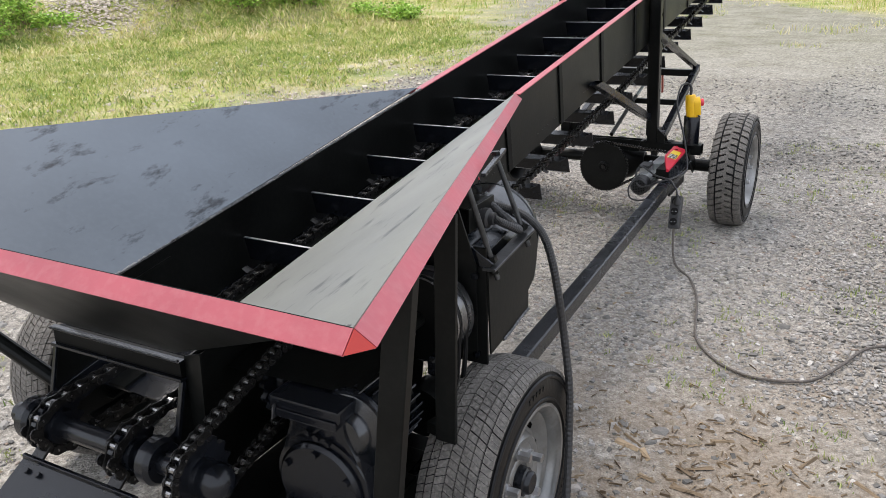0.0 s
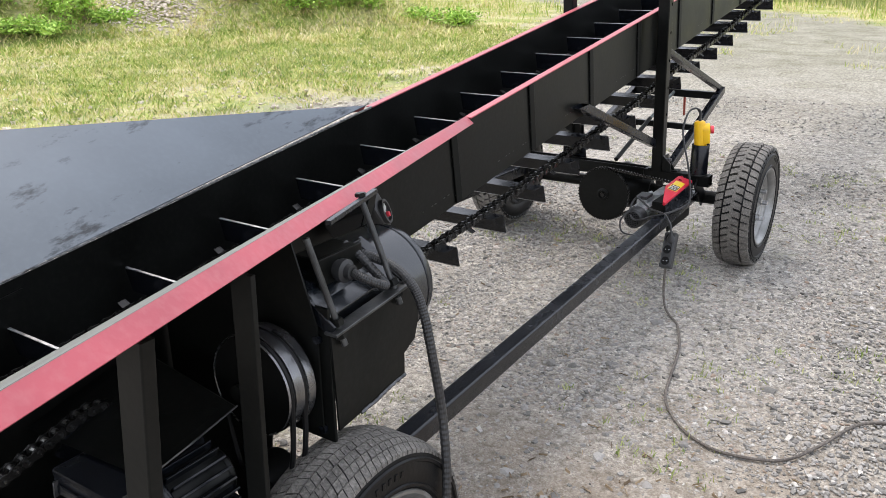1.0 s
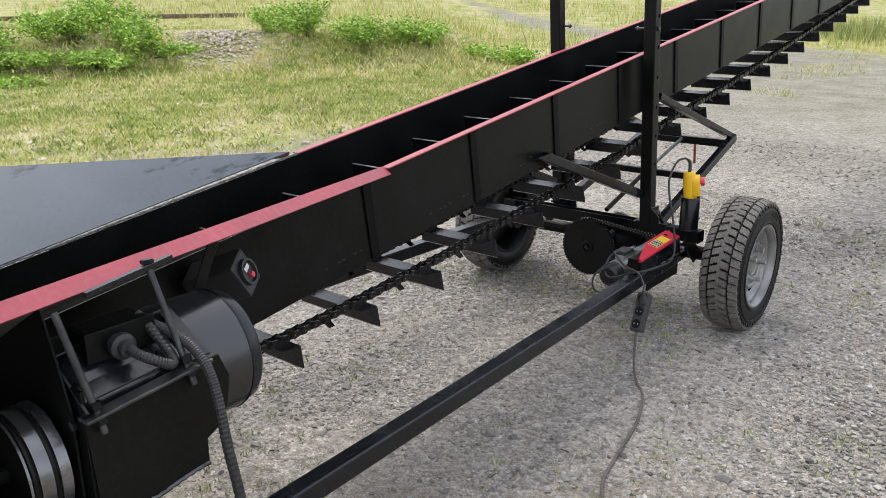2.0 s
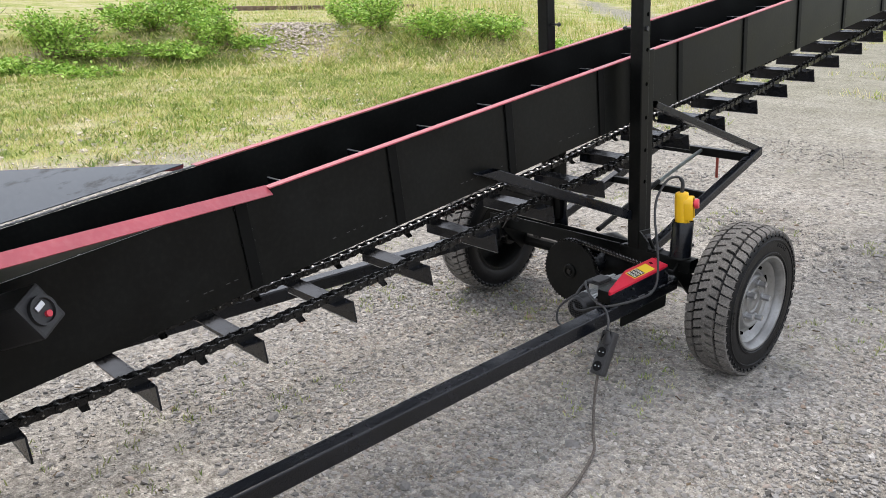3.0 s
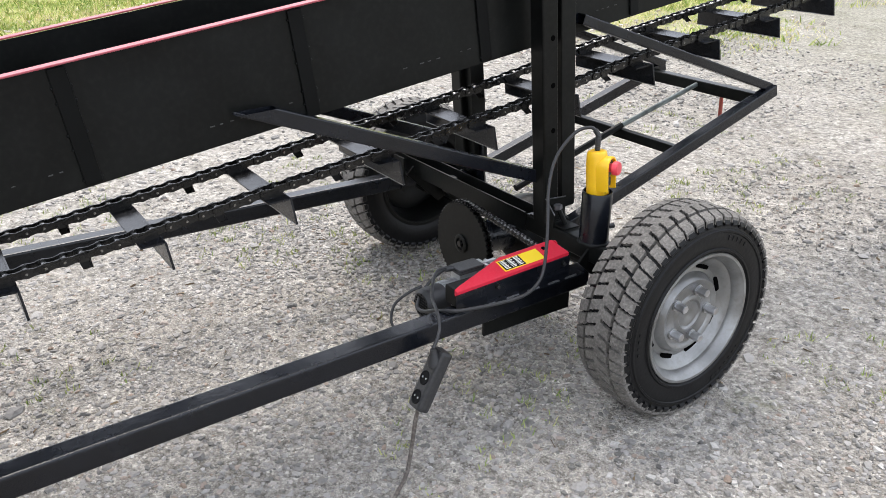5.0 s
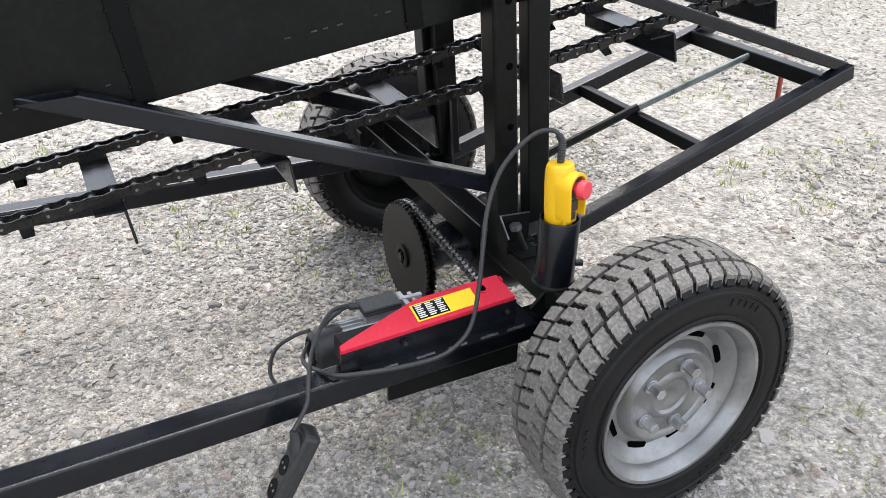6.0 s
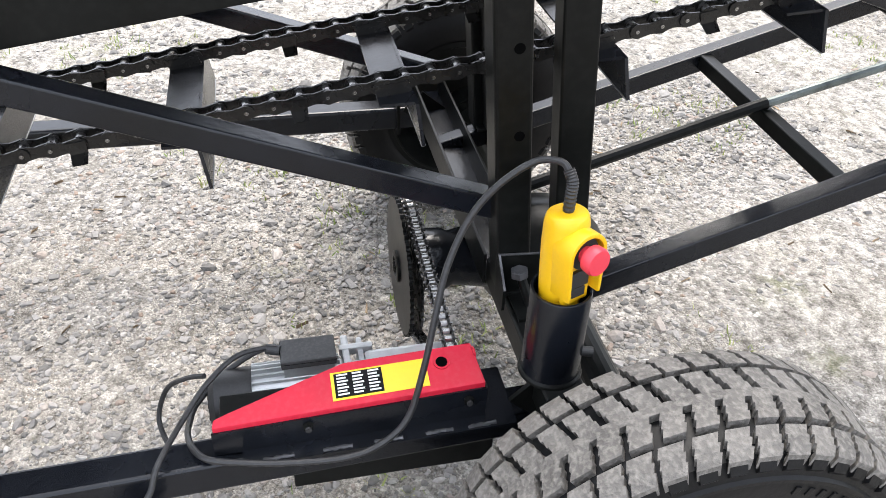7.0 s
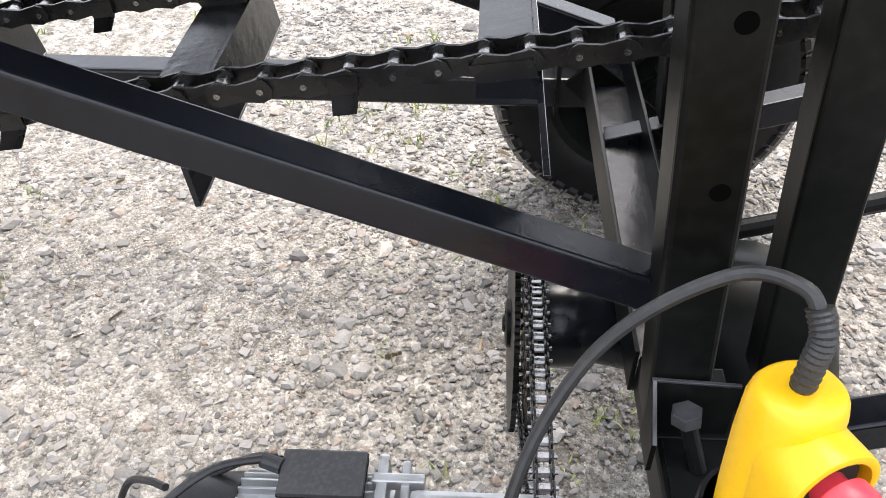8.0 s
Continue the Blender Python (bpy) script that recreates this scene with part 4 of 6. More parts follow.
def flight_mesh():
    """A cross bar: a flat foot bolted to both chains and a standing blade that widens to its free edge. Local z points away from the chain."""
    bm = plate(((-0.190, -0.032, 0.0185), (0.190, -0.032, 0.0185), (0.176, 0.026, 0.0185), (-0.176, 0.026, 0.0185)), 0.005)
    plate(((-0.197, -0.034, 0.016), (0.197, -0.034, 0.016), (0.204, -0.034, 0.092), (-0.204, -0.034, 0.092)), 0.006, bm)
    return bm


def lug_mesh(x):
    bm = plate(((x + 0.019, -0.030, -0.004), (x + 0.019, 0.032, -0.004), (x + 0.019, 0.024, 0.017), (x + 0.019, -0.034, 0.017)), 0.004)
    plate(((x - 0.019, -0.030, -0.004), (x - 0.019, 0.032, -0.004), (x - 0.019, 0.024, 0.017), (x - 0.019, -0.034, 0.017)), 0.004, bm)
    return box(x - 0.020, x + 0.020, -0.033, 0.023, 0.0135, 0.0158, bm=bm)


def to_mesh(name, bm, mat):
    me = bpy.data.meshes.new(name)
    bm.normal_update()
    bm.to_mesh(me)
    bm.free()
    me.materials.append(mat)
    return me


BAR, LUGS = to_mesh("crossbar", flight_mesh(), GLOSS), [to_mesh("lug", lug_mesh(s * 0.13), CHAIN) for s in (-1, 1)]
EDGE = to_mesh("worn_edge", box(-0.2035, 0.2035, -0.0378, -0.0302, 0.0905, 0.0932, bevel=0.0006), WORN)
BOLT = to_mesh("bolt", nut((0, 0, 0.021), (0, 0, 0.029), 0.008), STEEL)


def flight(p, d, flip):
    n = Vector((0, -d.z, d.y)) * (-1 if flip else 1)
    side = -1 if flip else 1
    m = Matrix(((side, 0, 0, CX), (0, d.y * side, n.y, p.y), (0, d.z * side, n.z, p.z), (0, 0, 0, 1)))
    if m.determinant() < 0:
        m = m @ Matrix.Diagonal((-1, 1, 1, 1))
    f = thing("flight", (CX, p.y, p.z), "black steel cross flight bolted to the chains", "flight", group="conveyor flights")
    shared("crossbar", BAR, m, f)
    shared("worn_edge", EDGE, m, f)
    for s, lug in zip((-1, 1), LUGS):
        shared("lug", lug, m, f)
        shared("bolt", BOLT, m @ Matrix.Translation((s * 0.145, -0.016, 0)), f)


def along(points, y):
    for a, b in zip(points, points[1:]):
        if min(a.y, b.y) <= y <= max(a.y, b.y) and a.y != b.y:
            return a + (b - a) * ((y - a.y) / (b.y - a.y)), (b - a).normalized()


line = chain_path()
split = max(range(len(line)), key=lambda i: line[i].y)


def tab_mesh():
    """One bent ear of a chain link, standing free between two flights."""
    bm = bmesh.new()
    rows = []
    for x, y0, y1, z in ((0.0, 0.006, 0.038, -0.008), (0.0, 0.008, 0.036, 0.012), (0.019, 0.010, 0.034, 0.023)):
        rows.append([bm.verts.new(c) for c in ((x, y0, z), (x, y1, z), (x + 0.003, y1, z), (x + 0.003, y0, z))])
    for p, q in zip(rows, rows[1:]):
        for i in range(4):
            bm.faces.new((p[i], p[(i + 1) % 4], q[(i + 1) % 4], q[i]))
    bm.faces.new(rows[0][::-1])
    bm.faces.new(rows[-1])
    bmesh.ops.recalc_face_normals(bm, faces=bm.faces)
    return bm


TAB = to_mesh("ear", tab_mesh(), CHAIN)


def ears(p, d, flip):
    """The free ears half-way between two flights, one pair on each chain."""
    n = Vector((0, -d.z, d.y)) * (-1 if flip else 1)
    for x, ch in zip(CHAIN_X, RUNS):
        m = Matrix(((1, 0, 0, x), (0, d.y, n.y, p.y), (0, d.z, n.z, p.z), (0, 0, 0, 1)))
        if m.determinant() < 0:
            m = m @ Matrix.Diagonal((-1, 1, 1, 1))
        shared("ear", TAB, m @ Matrix.Translation((0.019, 0, 0)), ch)
        shared("ear", TAB, m @ Matrix.Translation((-0.019, PITCH, 0)) @ Matrix.Rotation(math.pi, 4, "Z"), ch)


y = 3.553 - 5 * 0.3545
while y < 10.6:
    p, d = along(line[3:split], y)
    flight(p, d, False)
    if y < 7:
        ears(*along(line[3:split], y + 0.235), False)
    y += 0.3545
y = 3.519 - 5 * 0.3505
while y < 10.4:
    p, d = along(line[split:], y)
    flight(p, -d, True)
    if y < 7:
        p, d = along(line[split:], y + 0.175)
        ears(p, -d, True)
    y += 0.3505

# one more flight on its way round the tail sprockets
f = thing("flight", (CX, 1.19, 0.50), "blue-black steel cross flight turning round the tail sprockets", "flight", group="conveyor flights")
part("crossbar", plate(((-0.19, 1.225, 0.505), (0.19, 1.225, 0.505), (0.20, 1.115, 0.430), (-0.20, 1.115, 0.430)), 0.006), GLOSS, f)
part("worn_edge", beam((-0.19, 1.228, 0.508), (0.19, 1.228, 0.508), 0.010, 0.022, bevel=0.002), GLOSS, f)
for x in CHAIN_X:
    part("lug", beam((x, 1.262, 0.535), (x, 1.222, 0.503), 0.04, 0.008, bevel=0.002), CHAIN, f)
for x in (-0.15, -0.11, 0.11, 0.15):
    c = Vector((x, 1.205, 0.4945))
    part("bolt", nut(c, c + Vector((0, -0.005, 0.008)), 0.007), GLOSS, f)


def sprocket(name, label, centre, axis, r, teeth, thick, bore, parent, mat=CHAIN, hub=0.0, deep=0.012):
    """A toothed wheel; axis: the turn that lays local z along its shaft."""
    bm = bmesh.new()
    ring = []
    for i in range(teeth):
        for f, rr in ((-0.34, r + 0.002 - deep), (-0.12, r + 0.002), (0.12, r + 0.002), (0.34, r + 0.002 - deep)):
            t = 2 * math.pi * (i + f) / teeth
            ring.append((rr * math.cos(t), rr * math.sin(t)))
    a = [bm.verts.new((x, y2, -thick / 2)) for x, y2 in ring]
    b = [bm.verts.new((x, y2, thick / 2)) for x, y2 in ring]
    bm.faces.new(a[::-1])
    bm.faces.new(b)
    for i in range(len(ring)):
        j = (i + 1) % len(ring)
        bm.faces.new((a[i], a[j], b[j], b[i]))
    if hub:
        lathe([(-thick / 2 - hub, bore), (-thick / 2 - hub, bore + 0.014), (-thick / 2, bore + 0.018), (thick / 2, bore + 0.018), (thick / 2 + hub, bore + 0.014), (thick / 2 + hub, bore)], 24, bm)
    m = Matrix.Translation(centre) @ axis
    bmesh.ops.transform(bm, matrix=m, verts=bm.verts)
    return part(name, bm, mat, parent, label)


AX_X, AX_Y = Matrix.Rotation(radians(90), 4, "Y"), Matrix.Rotation(radians(90), 4, "X")
# tail shaft with its sprockets and bearings
shaft = thing("tail_shaft", (CX, 1.302, 0.50), "black tail shaft with toothed sprockets and flange bearings", "shaft")
part("shaft", rod((CX - 0.27, 1.302, 0.566), (0.335, 1.302, 0.566), 0.026, segments=24), GLOSS, shaft, smooth=True)
for x in CHAIN_X:
    sprocket("sprocket", "", (x, 1.302, 0.566), AX_X, 0.066, 12, 0.016, 0.026, shaft, GLOSS, 0.02)
for x in (CX - 0.205, CX + 0.205):
    bm = lathe([(-0.022, 0.03), (-0.022, 0.046), (-0.012, 0.055), (0.012, 0.055), (0.022, 0.046), (0.022, 0.03)], 28, m=Matrix.Translation((x, 1.302, 0.566)) @ AX_X)
    part("bearing", bm, GLOSS, shaft, smooth=True)
    part("bearing_arm", beam((x, 1.302, 0.566), (x, 1.66, 0.63), 0.014, 0.07, bevel=0.002), GLOSS, shaft)
sprocket("drive_sprocket", "toothed drive sprocket", (0.315, 1.302, 0.566), AX_X, 0.085, 15, 0.014, 0.026, shaft, GLOSS, 0.015)
bm = lathe([(0.0, 0.040), (0.02, 0.042), (0.042, 0.039), (0.060, 0.028), (0.068, 0.008)], 28, m=Matrix.Translation((0.332, 1.302, 0.566)) @ AX_X)
part("shaft_cap", bm, GLOSS, shaft, smooth=True)


def chain_loop(name, label, c1, r1, c2, r2, to_world, pitch, half, height, mat=CHAIN, pin=PIN):
    """A drive chain round two sprockets. The loop is laid out flat in local x and y; to_world places it."""
    c1, c2 = Vector((*c1, 0)), Vector((*c2, 0))
    d = c2 - c1
    base = math.atan2(d.y, d.x)
    off = math.acos(max(-1, min(1, (r1 - r2) / d.length)))
    pts = []
    for i in range(25):
        t = base + off + (2 * math.pi - 2 * off) * i / 24
        pts.append(c1 + Vector((r1 * math.cos(t), r1 * math.sin(t), 0)))
    for i in range(25):
        t = base - off + 2 * off * i / 24
        pts.append(c2 + Vector((r2 * math.cos(t), r2 * math.sin(t), 0)))
    pts = resample(pts, pitch)
    lo, li, ro = link_mesh("outer_link", half + 0.003, 0.002, height, pitch, mat), link_mesh("inner_link", half, 0.002, height, pitch, mat), roller_mesh("roller", half, height * 0.36, pin)
    ob = thing(name, to_world @ c1, label, "chain")
    for i, p in enumerate(pts):
        q = pts[(i + 1) % len(pts)]
        u = (q - p).normalized()
        v = Vector((0, 0, 1)).cross(u)
        # link meshes lie along their own y, with x across the chain
        m = to_world @ Matrix(((0, u.x, v.x, p.x), (0, u.y, v.y, p.y), (1, 0, 0, 0), (0, 0, 0, 1)))
        pair(lo if i % 2 else li, m, ob, pitch)
        shared("roller", ro, m, ob)
    return ob


# local x -> world y, local y -> world z, local z -> world x
YZ = Matrix(((0, 0, 1, 0.315), (1, 0, 0, 0), (0, 1, 0, 0), (0, 0, 0, 1)))
chain_loop("drive_chain", "oiled roller chain from the gearbox to the tail shaft", (1.302, 0.566), 0.085, (1.60, 0.655), 0.082, YZ, 0.0254, 0.009, 0.024)

# ---- gearbox and small finned motor under the hopper ----
gear = thing("gear_reducer", (0.46, 1.56, 0.39), "black cast gear reducer with bolted cover and finned motor", "gearbox")
# cast body, narrower at its waist, with a square top flange
bm = bmesh.new()
levels = ((0.40, 0.385, 0.595), (0.46, 0.372, 0.600), (0.56, 0.388, 0.592), (0.615, 0.408, 0.565), (0.655, 0.412, 0.560))
rings = [[bm.verts.new((x, y, z)) for x, y in ((x0, 1.492), (x1, 1.492), (x1, 1.66), (x0, 1.66))] for z, x0, x1 in levels]
for p, q in zip(rings, rings[1:]):
    for i in range(4):
        bm.faces.new((p[i], p[(i + 1) % 4], q[(i + 1) % 4], q[i]))
bm.faces.new(rings[0][::-1])
bm.faces.new(rings[-1])
bmesh.ops.recalc_face_normals(bm, faces=bm.faces)
bmesh.ops.bevel(bm, geom=bm.edges[:], offset=0.012, segments=2, affect="EDGES", profile=0.6)
part("housing", bm, GLOSS, gear)
part("round_cover", lathe([(0.0, 0.112), (0.016, 0.112), (0.024, 0.104), (0.026, 0.03)], 40, m=Matrix.Translation((0.495, 1.492, 0.478)) @ AX_Y), GLOSS, gear, smooth=True)
part("cover_ring", lathe([(0.0, 0.126), (0.006, 0.126), (0.008, 0.113), (0.0, 0.112)], 40, m=Matrix.Translation((0.495, 1.492, 0.478)) @ AX_Y, closed=True), GLOSS, gear, smooth=True)
for i in range(6):
    t = 2 * math.pi * i / 6 + 0.5
    c = Vector((0.495 + 0.094 * math.cos(t), 1.468, 0.478 + 0.094 * math.sin(t)))
    part("bolt", nut(c, c - Vector((0, 0.010, 0)), 0.009), GLOSS, gear)
for x, z in ((0.468, 0.612), (0.492, 0.604), (0.520, 0.596), (0.430, 0.650), (0.548, 0.648)):
    part("bolt", nut((x, 1.492, z), (x, 1.478, z), 0.009), GLOSS, gear)
part("top_flange", box(0.375, 0.568, 1.470, 1.68, 0.660, 0.692, bevel=0.006), GLOSS, gear)
part("flange_lip", box(0.385, 0.560, 1.464, 1.480, 0.645, 0.668, bevel=0.004), GLOSS, gear)
part("hinge_strip", beam((0.398, 1.462, 0.676), (0.392, 1.462, 0.640), 0.010, 0.004, bevel=0.001), SCUFFED_STEEL, gear, "short bare steel strip")
part("foot", box(0.365, 0.62, 1.47, 1.69, 0.394, 0.412, bevel=0.004), BLACK, gear)
part("output_hub", lathe([(0.0, 0.045), (0.05, 0.045), (0.06, 0.03)], 24, m=Matrix.Translation((0.41, 1.60, 0.655)) @ Matrix.Rotation(radians(-90), 4, "Y")), GLOSS, gear, smooth=True)
# neck, flange and finned motor behind it
FY = Matrix.Translation((0.548, 1.50, 0.608)) @ Matrix.Rotation(radians(-90), 4, "X")
part("neck", lathe([(0.0, 0.050), (0.012, 0.058), (0.030, 0.060), (0.040, 0.088)], 32, m=FY), MOTOR, gear, smooth=True)
part("motor_flange", lathe([(0.040, 0.02), (0.040, 0.096), (0.044, 0.099), (0.054, 0.099), (0.058, 0.096), (0.058, 0.02)], 40, m=FY), GLOSS, gear, smooth=True)
ribbed = part("finned_motor", lathe([(0.058, 0.074), (0.066, 0.080), (0.188, 0.080), (0.196, 0.076), (0.205, 0.03)], 36, m=FY), BLACK, gear, "black finned cooling body", smooth=True)
for i in range(26):
    t = 2 * math.pi * (i + 0.5) / 26
    d = Vector((math.cos(t), 0, math.sin(t)))
    c = Vector((0.548, 0, 0.608)) + d * 0.088
    part("rib", beam((c.x, 1.566, c.z), (c.x, 1.692, c.z), 0.020, 0.0055, bevel=0.0012, up=(-d.z, 0, d.x)), GLOSS, ribbed)
part("end_boss", lathe([(0.188, 0.060), (0.215, 0.060), (0.225, 0.050), (0.230, 0.012)], 28, m=FY), BLACK, gear, smooth=True)
part("lug_block", box(0.655, 0.690, 1.700, 1.735, 0.690, 0.735, bevel=0.008), GLOSS, gear)
part("support_shelf", plate(((0.20, 1.40, 0.39), (0.655, 1.40, 0.39), (0.655, 1.87, 0.39), (0.20, 1.87, 0.39)), 0.008), BLACK, gear)
sprocket("output_sprocket", "", (0.315, 1.60, 0.655), AX_X, 0.082, 14, 0.014, 0.02, gear, GLOSS, 0.015)
part("output_shaft", rod((0.30, 1.60, 0.655), (0.41, 1.60, 0.655), 0.02), GLOSS, gear, smooth=True)
part("cover_sheet", plate(((0.203, 1.43, 0.76), (0.203, 1.87, 0.82), (0.203, 1.87, 0.40), (0.203, 1.43, 0.40)), 0.004), BLACK, gear)
part("roof_sheet", plate(((0.215, 1.52, 0.70), (0.565, 1.545, 0.696), (0.655, 1.585, 0.781), (0.602, 1.74, 0.765), (0.215, 1.80, 0.765)), 0.003), BLACK, gear, "thin black cover sheet with a bright cut edge")
part("sheet_edge", beam((0.657, 1.584, 0.783), (0.604, 1.741, 0.767), 0.003, 0.003, bevel=0.0005), SCUFFED_STEEL, gear)
part("sheet_edge", beam((0.567, 1.543, 0.698), (0.657, 1.583, 0.783), 0.003, 0.003, bevel=0.0005), SCUFFED_STEEL, gear)

# ---- drive motor on its hinged mount ----
motor = thing("electric_motor", (0.55, 2.15, 0.65), "dark painted electric motor on a hinged mount under the hopper rim", "motor")
MX, MZ = 0.538, 0.838
bm = lathe([(0.0, 0.06), (0.0, 0.125), (0.015, 0.138), (0.22, 0.138), (0.24, 0.141), (0.378, 0.142), (0.379, 0.02)], 64, m=Matrix.Translation((MX, 1.925, MZ)) @ Matrix.Rotation(radians(-90), 4, "X"))
part("body", bm, MOTOR, motor, "blue-black steel motor shell", smooth=True)
part("end_cap", lathe([(0.376, 0.05), (0.376, 0.1435), (0.380, 0.1435), (0.384, 0.139), (0.404, 0.136), (0.410, 0.132), (0.420, 0.112), (0.423, 0.02)], 64, m=Matrix.Translation((MX, 1.925, MZ)) @ Matrix.Rotation(radians(-90), 4, "X")), GLOSS, motor, "dark end cap", smooth=True)
part("end_plate", box(0.38, 0.712, 1.903, 1.911, 0.63, 0.94, bevel=0.002), BLACK, motor)
part("guard_plate", plate(((0.716, 1.902, 0.888), (0.716, 1.912, 0.658), (0.716, 2.145, 0.686), (0.716, 2.146, 0.742), (0.716, 2.188, 0.764), (0.716, 2.202, 0.805), (0.716, 2.212, 0.86), (0.716, 2.190, 0.915)), 0.005), BLACK, motor, "flat black guard plate with a ragged edge")
part("weld_seam", weld_line((0.718, 1.985, 0.666), (0.718, 2.147, 0.688), 0.0042), SCUFFED_STEEL, motor, "rough weld bead along the plate edge")
part("outer_bar", beam((0.722, 1.897, 0.889), (0.720, 2.165, 0.916), 0.034, 0.007, bevel=0.002), DULL, motor)
part("near_bar", beam((0.722, 1.905, 0.892), (0.60, 1.905, 0.972), 0.007, 0.030, bevel=0.002), GLOSS, motor)
part("bar_end", beam((0.628, 1.905, 0.962), (0.590, 1.905, 0.986), 0.008, 0.031, bevel=0.002), WELD, motor, "bare ground steel end")
part("far_bar", beam((0.720, 2.155, 0.925), (0.585, 2.155, 0.995), 0.030, 0.006, bevel=0.002), GLOSS, motor)
part("inner_bar", beam((0.60, 1.905, 0.976), (0.585, 2.155, 0.995), 0.022, 0.006, bevel=0.002), GLOSS, motor)
part("tray_strip", beam((0.675, 1.915, 0.915), (0.665, 2.13, 0.930), 0.040, 0.006, bevel=0.001, up=(0.5, 0, 1)), MOTOR, motor)
part("terminal_box", box(0.560, 0.632, 1.965, 2.10, 0.955, 1.010, bevel=0.006), BLACK, motor)
part("terminal_lid", box(0.632, 0.640, 1.960, 2.105, 0.950, 1.012, bevel=0.002), BLACK, motor)
part("cable_gland", lathe([(0.0, 0.022), (0.012, 0.022), (0.014, 0.026), (0.028, 0.026), (0.032, 0.017), (0.045, 0.016)], 20, m=Matrix.Translation((0.636, 2.022, 0.975)) @ AX_X), PLASTIC, motor, smooth=True)
for yb, zb, up in ((1.928, 0.876, Vector((0.672, 1.898, 1.086))), (2.120, 0.898, Vector((0.650, 2.098, 1.114)))):
    foot = Vector((0.724 if yb < 2 else 0.722, yb, zb))
    d = (up - foot).normalized()
    part("hanger_rod", rod(foot - d * 0.022, up, 0.0070, segments=14), DULL, motor, "round hanger rod")
    part("nut", nut(foot - d * 0.004, foot + d * 0.012, 0.015), BLACK, motor)
    part("nut", nut(foot + d * 0.024, foot + d * 0.040, 0.015), BLACK, motor)
part("rim_clamp", beam((0.686, 1.950, 1.106), (0.648, 2.150, 1.120), 0.012, 0.010, bevel=0.001), GLOSS, motor, "flat clamp bar under the rim")
part("clamp_nut", nut((0.649, 2.098, 1.119), (0.648, 2.098, 1.128), 0.013), BLACK, motor)
for zb in (0.66, 0.87):
    part("bolt", nut((0.685, 1.903, zb), (0.685, 1.891, zb), 0.011), GLOSS, motor)
PC = (0.573, 0.770)
pul = lathe([(-0.024, 0.1085), (-0.026, 0.1105), (-0.022, 0.1125), (-0.020, 0.107), (-0.010, 0.107), (-0.008, 0.1135), (0.016, 0.1145), (0.018, 0.108), (0.026, 0.108), (0.028, 0.1155), (0.048, 0.1155), (0.050, 0.110), (0.050, 0.03)], 64, caps=False, m=Matrix.Translation((PC[0], 1.832, PC[1])) @ Matrix.Rotation(radians(-90), 4, "X"))
pulley = part("pulley", pul, PULLEY, motor, "polished dark steel belt pulley", smooth=True)
part("pulley_web", lathe([(-0.0225, 0.018), (-0.0225, 0.1084), (-0.012, 0.1065), (-0.012, 0.018)], 48, m=Matrix.Translation((PC[0], 1.832, PC[1])) @ Matrix.Rotation(radians(-90), 4, "X")), MATT, pulley, "recessed black web")
part("motor_shaft", rod((PC[0], 1.768, PC[1]), (PC[0], 1.93, PC[1]), 0.018), BLACK, motor)
for yb in (1.817, 1.854):
    pts = [(PC[0] + 0.1075 * math.cos(math.pi * i / 12), yb, PC[1] + 0.1075 * math.sin(math.pi * i / 12)) for i in range(13)]
    pts = pts + [(PC[0] - 0.085, yb, 0.62), (PC[0] - 0.055, yb, 0.52), (PC[0] + 0.005, yb, 0.46), (PC[0] + 0.065, yb, 0.52), (PC[0] + 0.097, yb, 0.63), pts[0]]
    part("belt", hose(pts, 0.0062, steps=3, segments=8), RUBBER, motor)
part("lower_pulley", lathe([(-0.042, 0.02), (-0.042, 0.066), (0.042, 0.066), (0.042, 0.02)], 32, m=Matrix.Translation((PC[0] + 0.005, 1.832, 0.52)) @ AX_Y), BLACK, motor, smooth=True)

plug = thing("plug_socket", (0.235, 2.53, 0.90), "black wall inlet socket with a red indicator, on the trough side", "socket")
tilt = Matrix.Translation((0.365, 2.535, 0.925)) @ Matrix.Rotation(radians(25), 4, "Z") @ Matrix.Rotation(radians(-20), 4, "Y") @ Matrix.Rotation(radians(24), 4, "X")
part("body", box(-0.16, 0.0, -0.044, 0.044, -0.052, 0.052, bevel=0.008, m=tilt), PLASTIC, plug)
part("face", lathe([(0.0, 0.036), (0.012, 0.036), (0.012, 0.029), (0.004, 0.028), (0.004, 0.002)], 28, m=tilt @ AX_X), PLASTIC, plug, smooth=True)
part("indicator", rod(tilt @ Vector((0.004, 0.004, -0.014)), tilt @ Vector((0.012, 0.004, -0.014)), 0.008, segments=14), BUTTON, plug, "red indicator lens")
part("switch", box(0.004, 0.010, -0.014, 0.014, 0.006, 0.020, bevel=0.002, m=tilt), STEEL, plug)

hose1 = thing("power_cable", (0.80, 2.15, 0.0), "thick black ribbed cable hanging from the motor to the ground", "cable")
part("cable", hose([(0.575, 2.105, 0.985), (0.61, 2.105, 0.985), (0.665, 2.118, 0.975), (0.715, 2.130, 0.957), (0.757, 2.136, 0.918), (0.785, 2.134, 0.86), (0.808, 2.132, 0.76), (0.826, 2.14, 0.62), (0.850, 2.12, 0.48), (0.862, 2.09, 0.34), (0.880, 2.03, 0.18), (0.905, 1.94, 0.06), (0.93, 1.86, 0.022)], 0.0103, steps=22, segments=12, ribs=0.10), CABLE, hose1)
part("plug", rod((0.93, 1.86, 0.024), (0.955, 1.76, 0.024), 0.021, r2=0.026, bevel=0.003), PLASTIC, hose1)
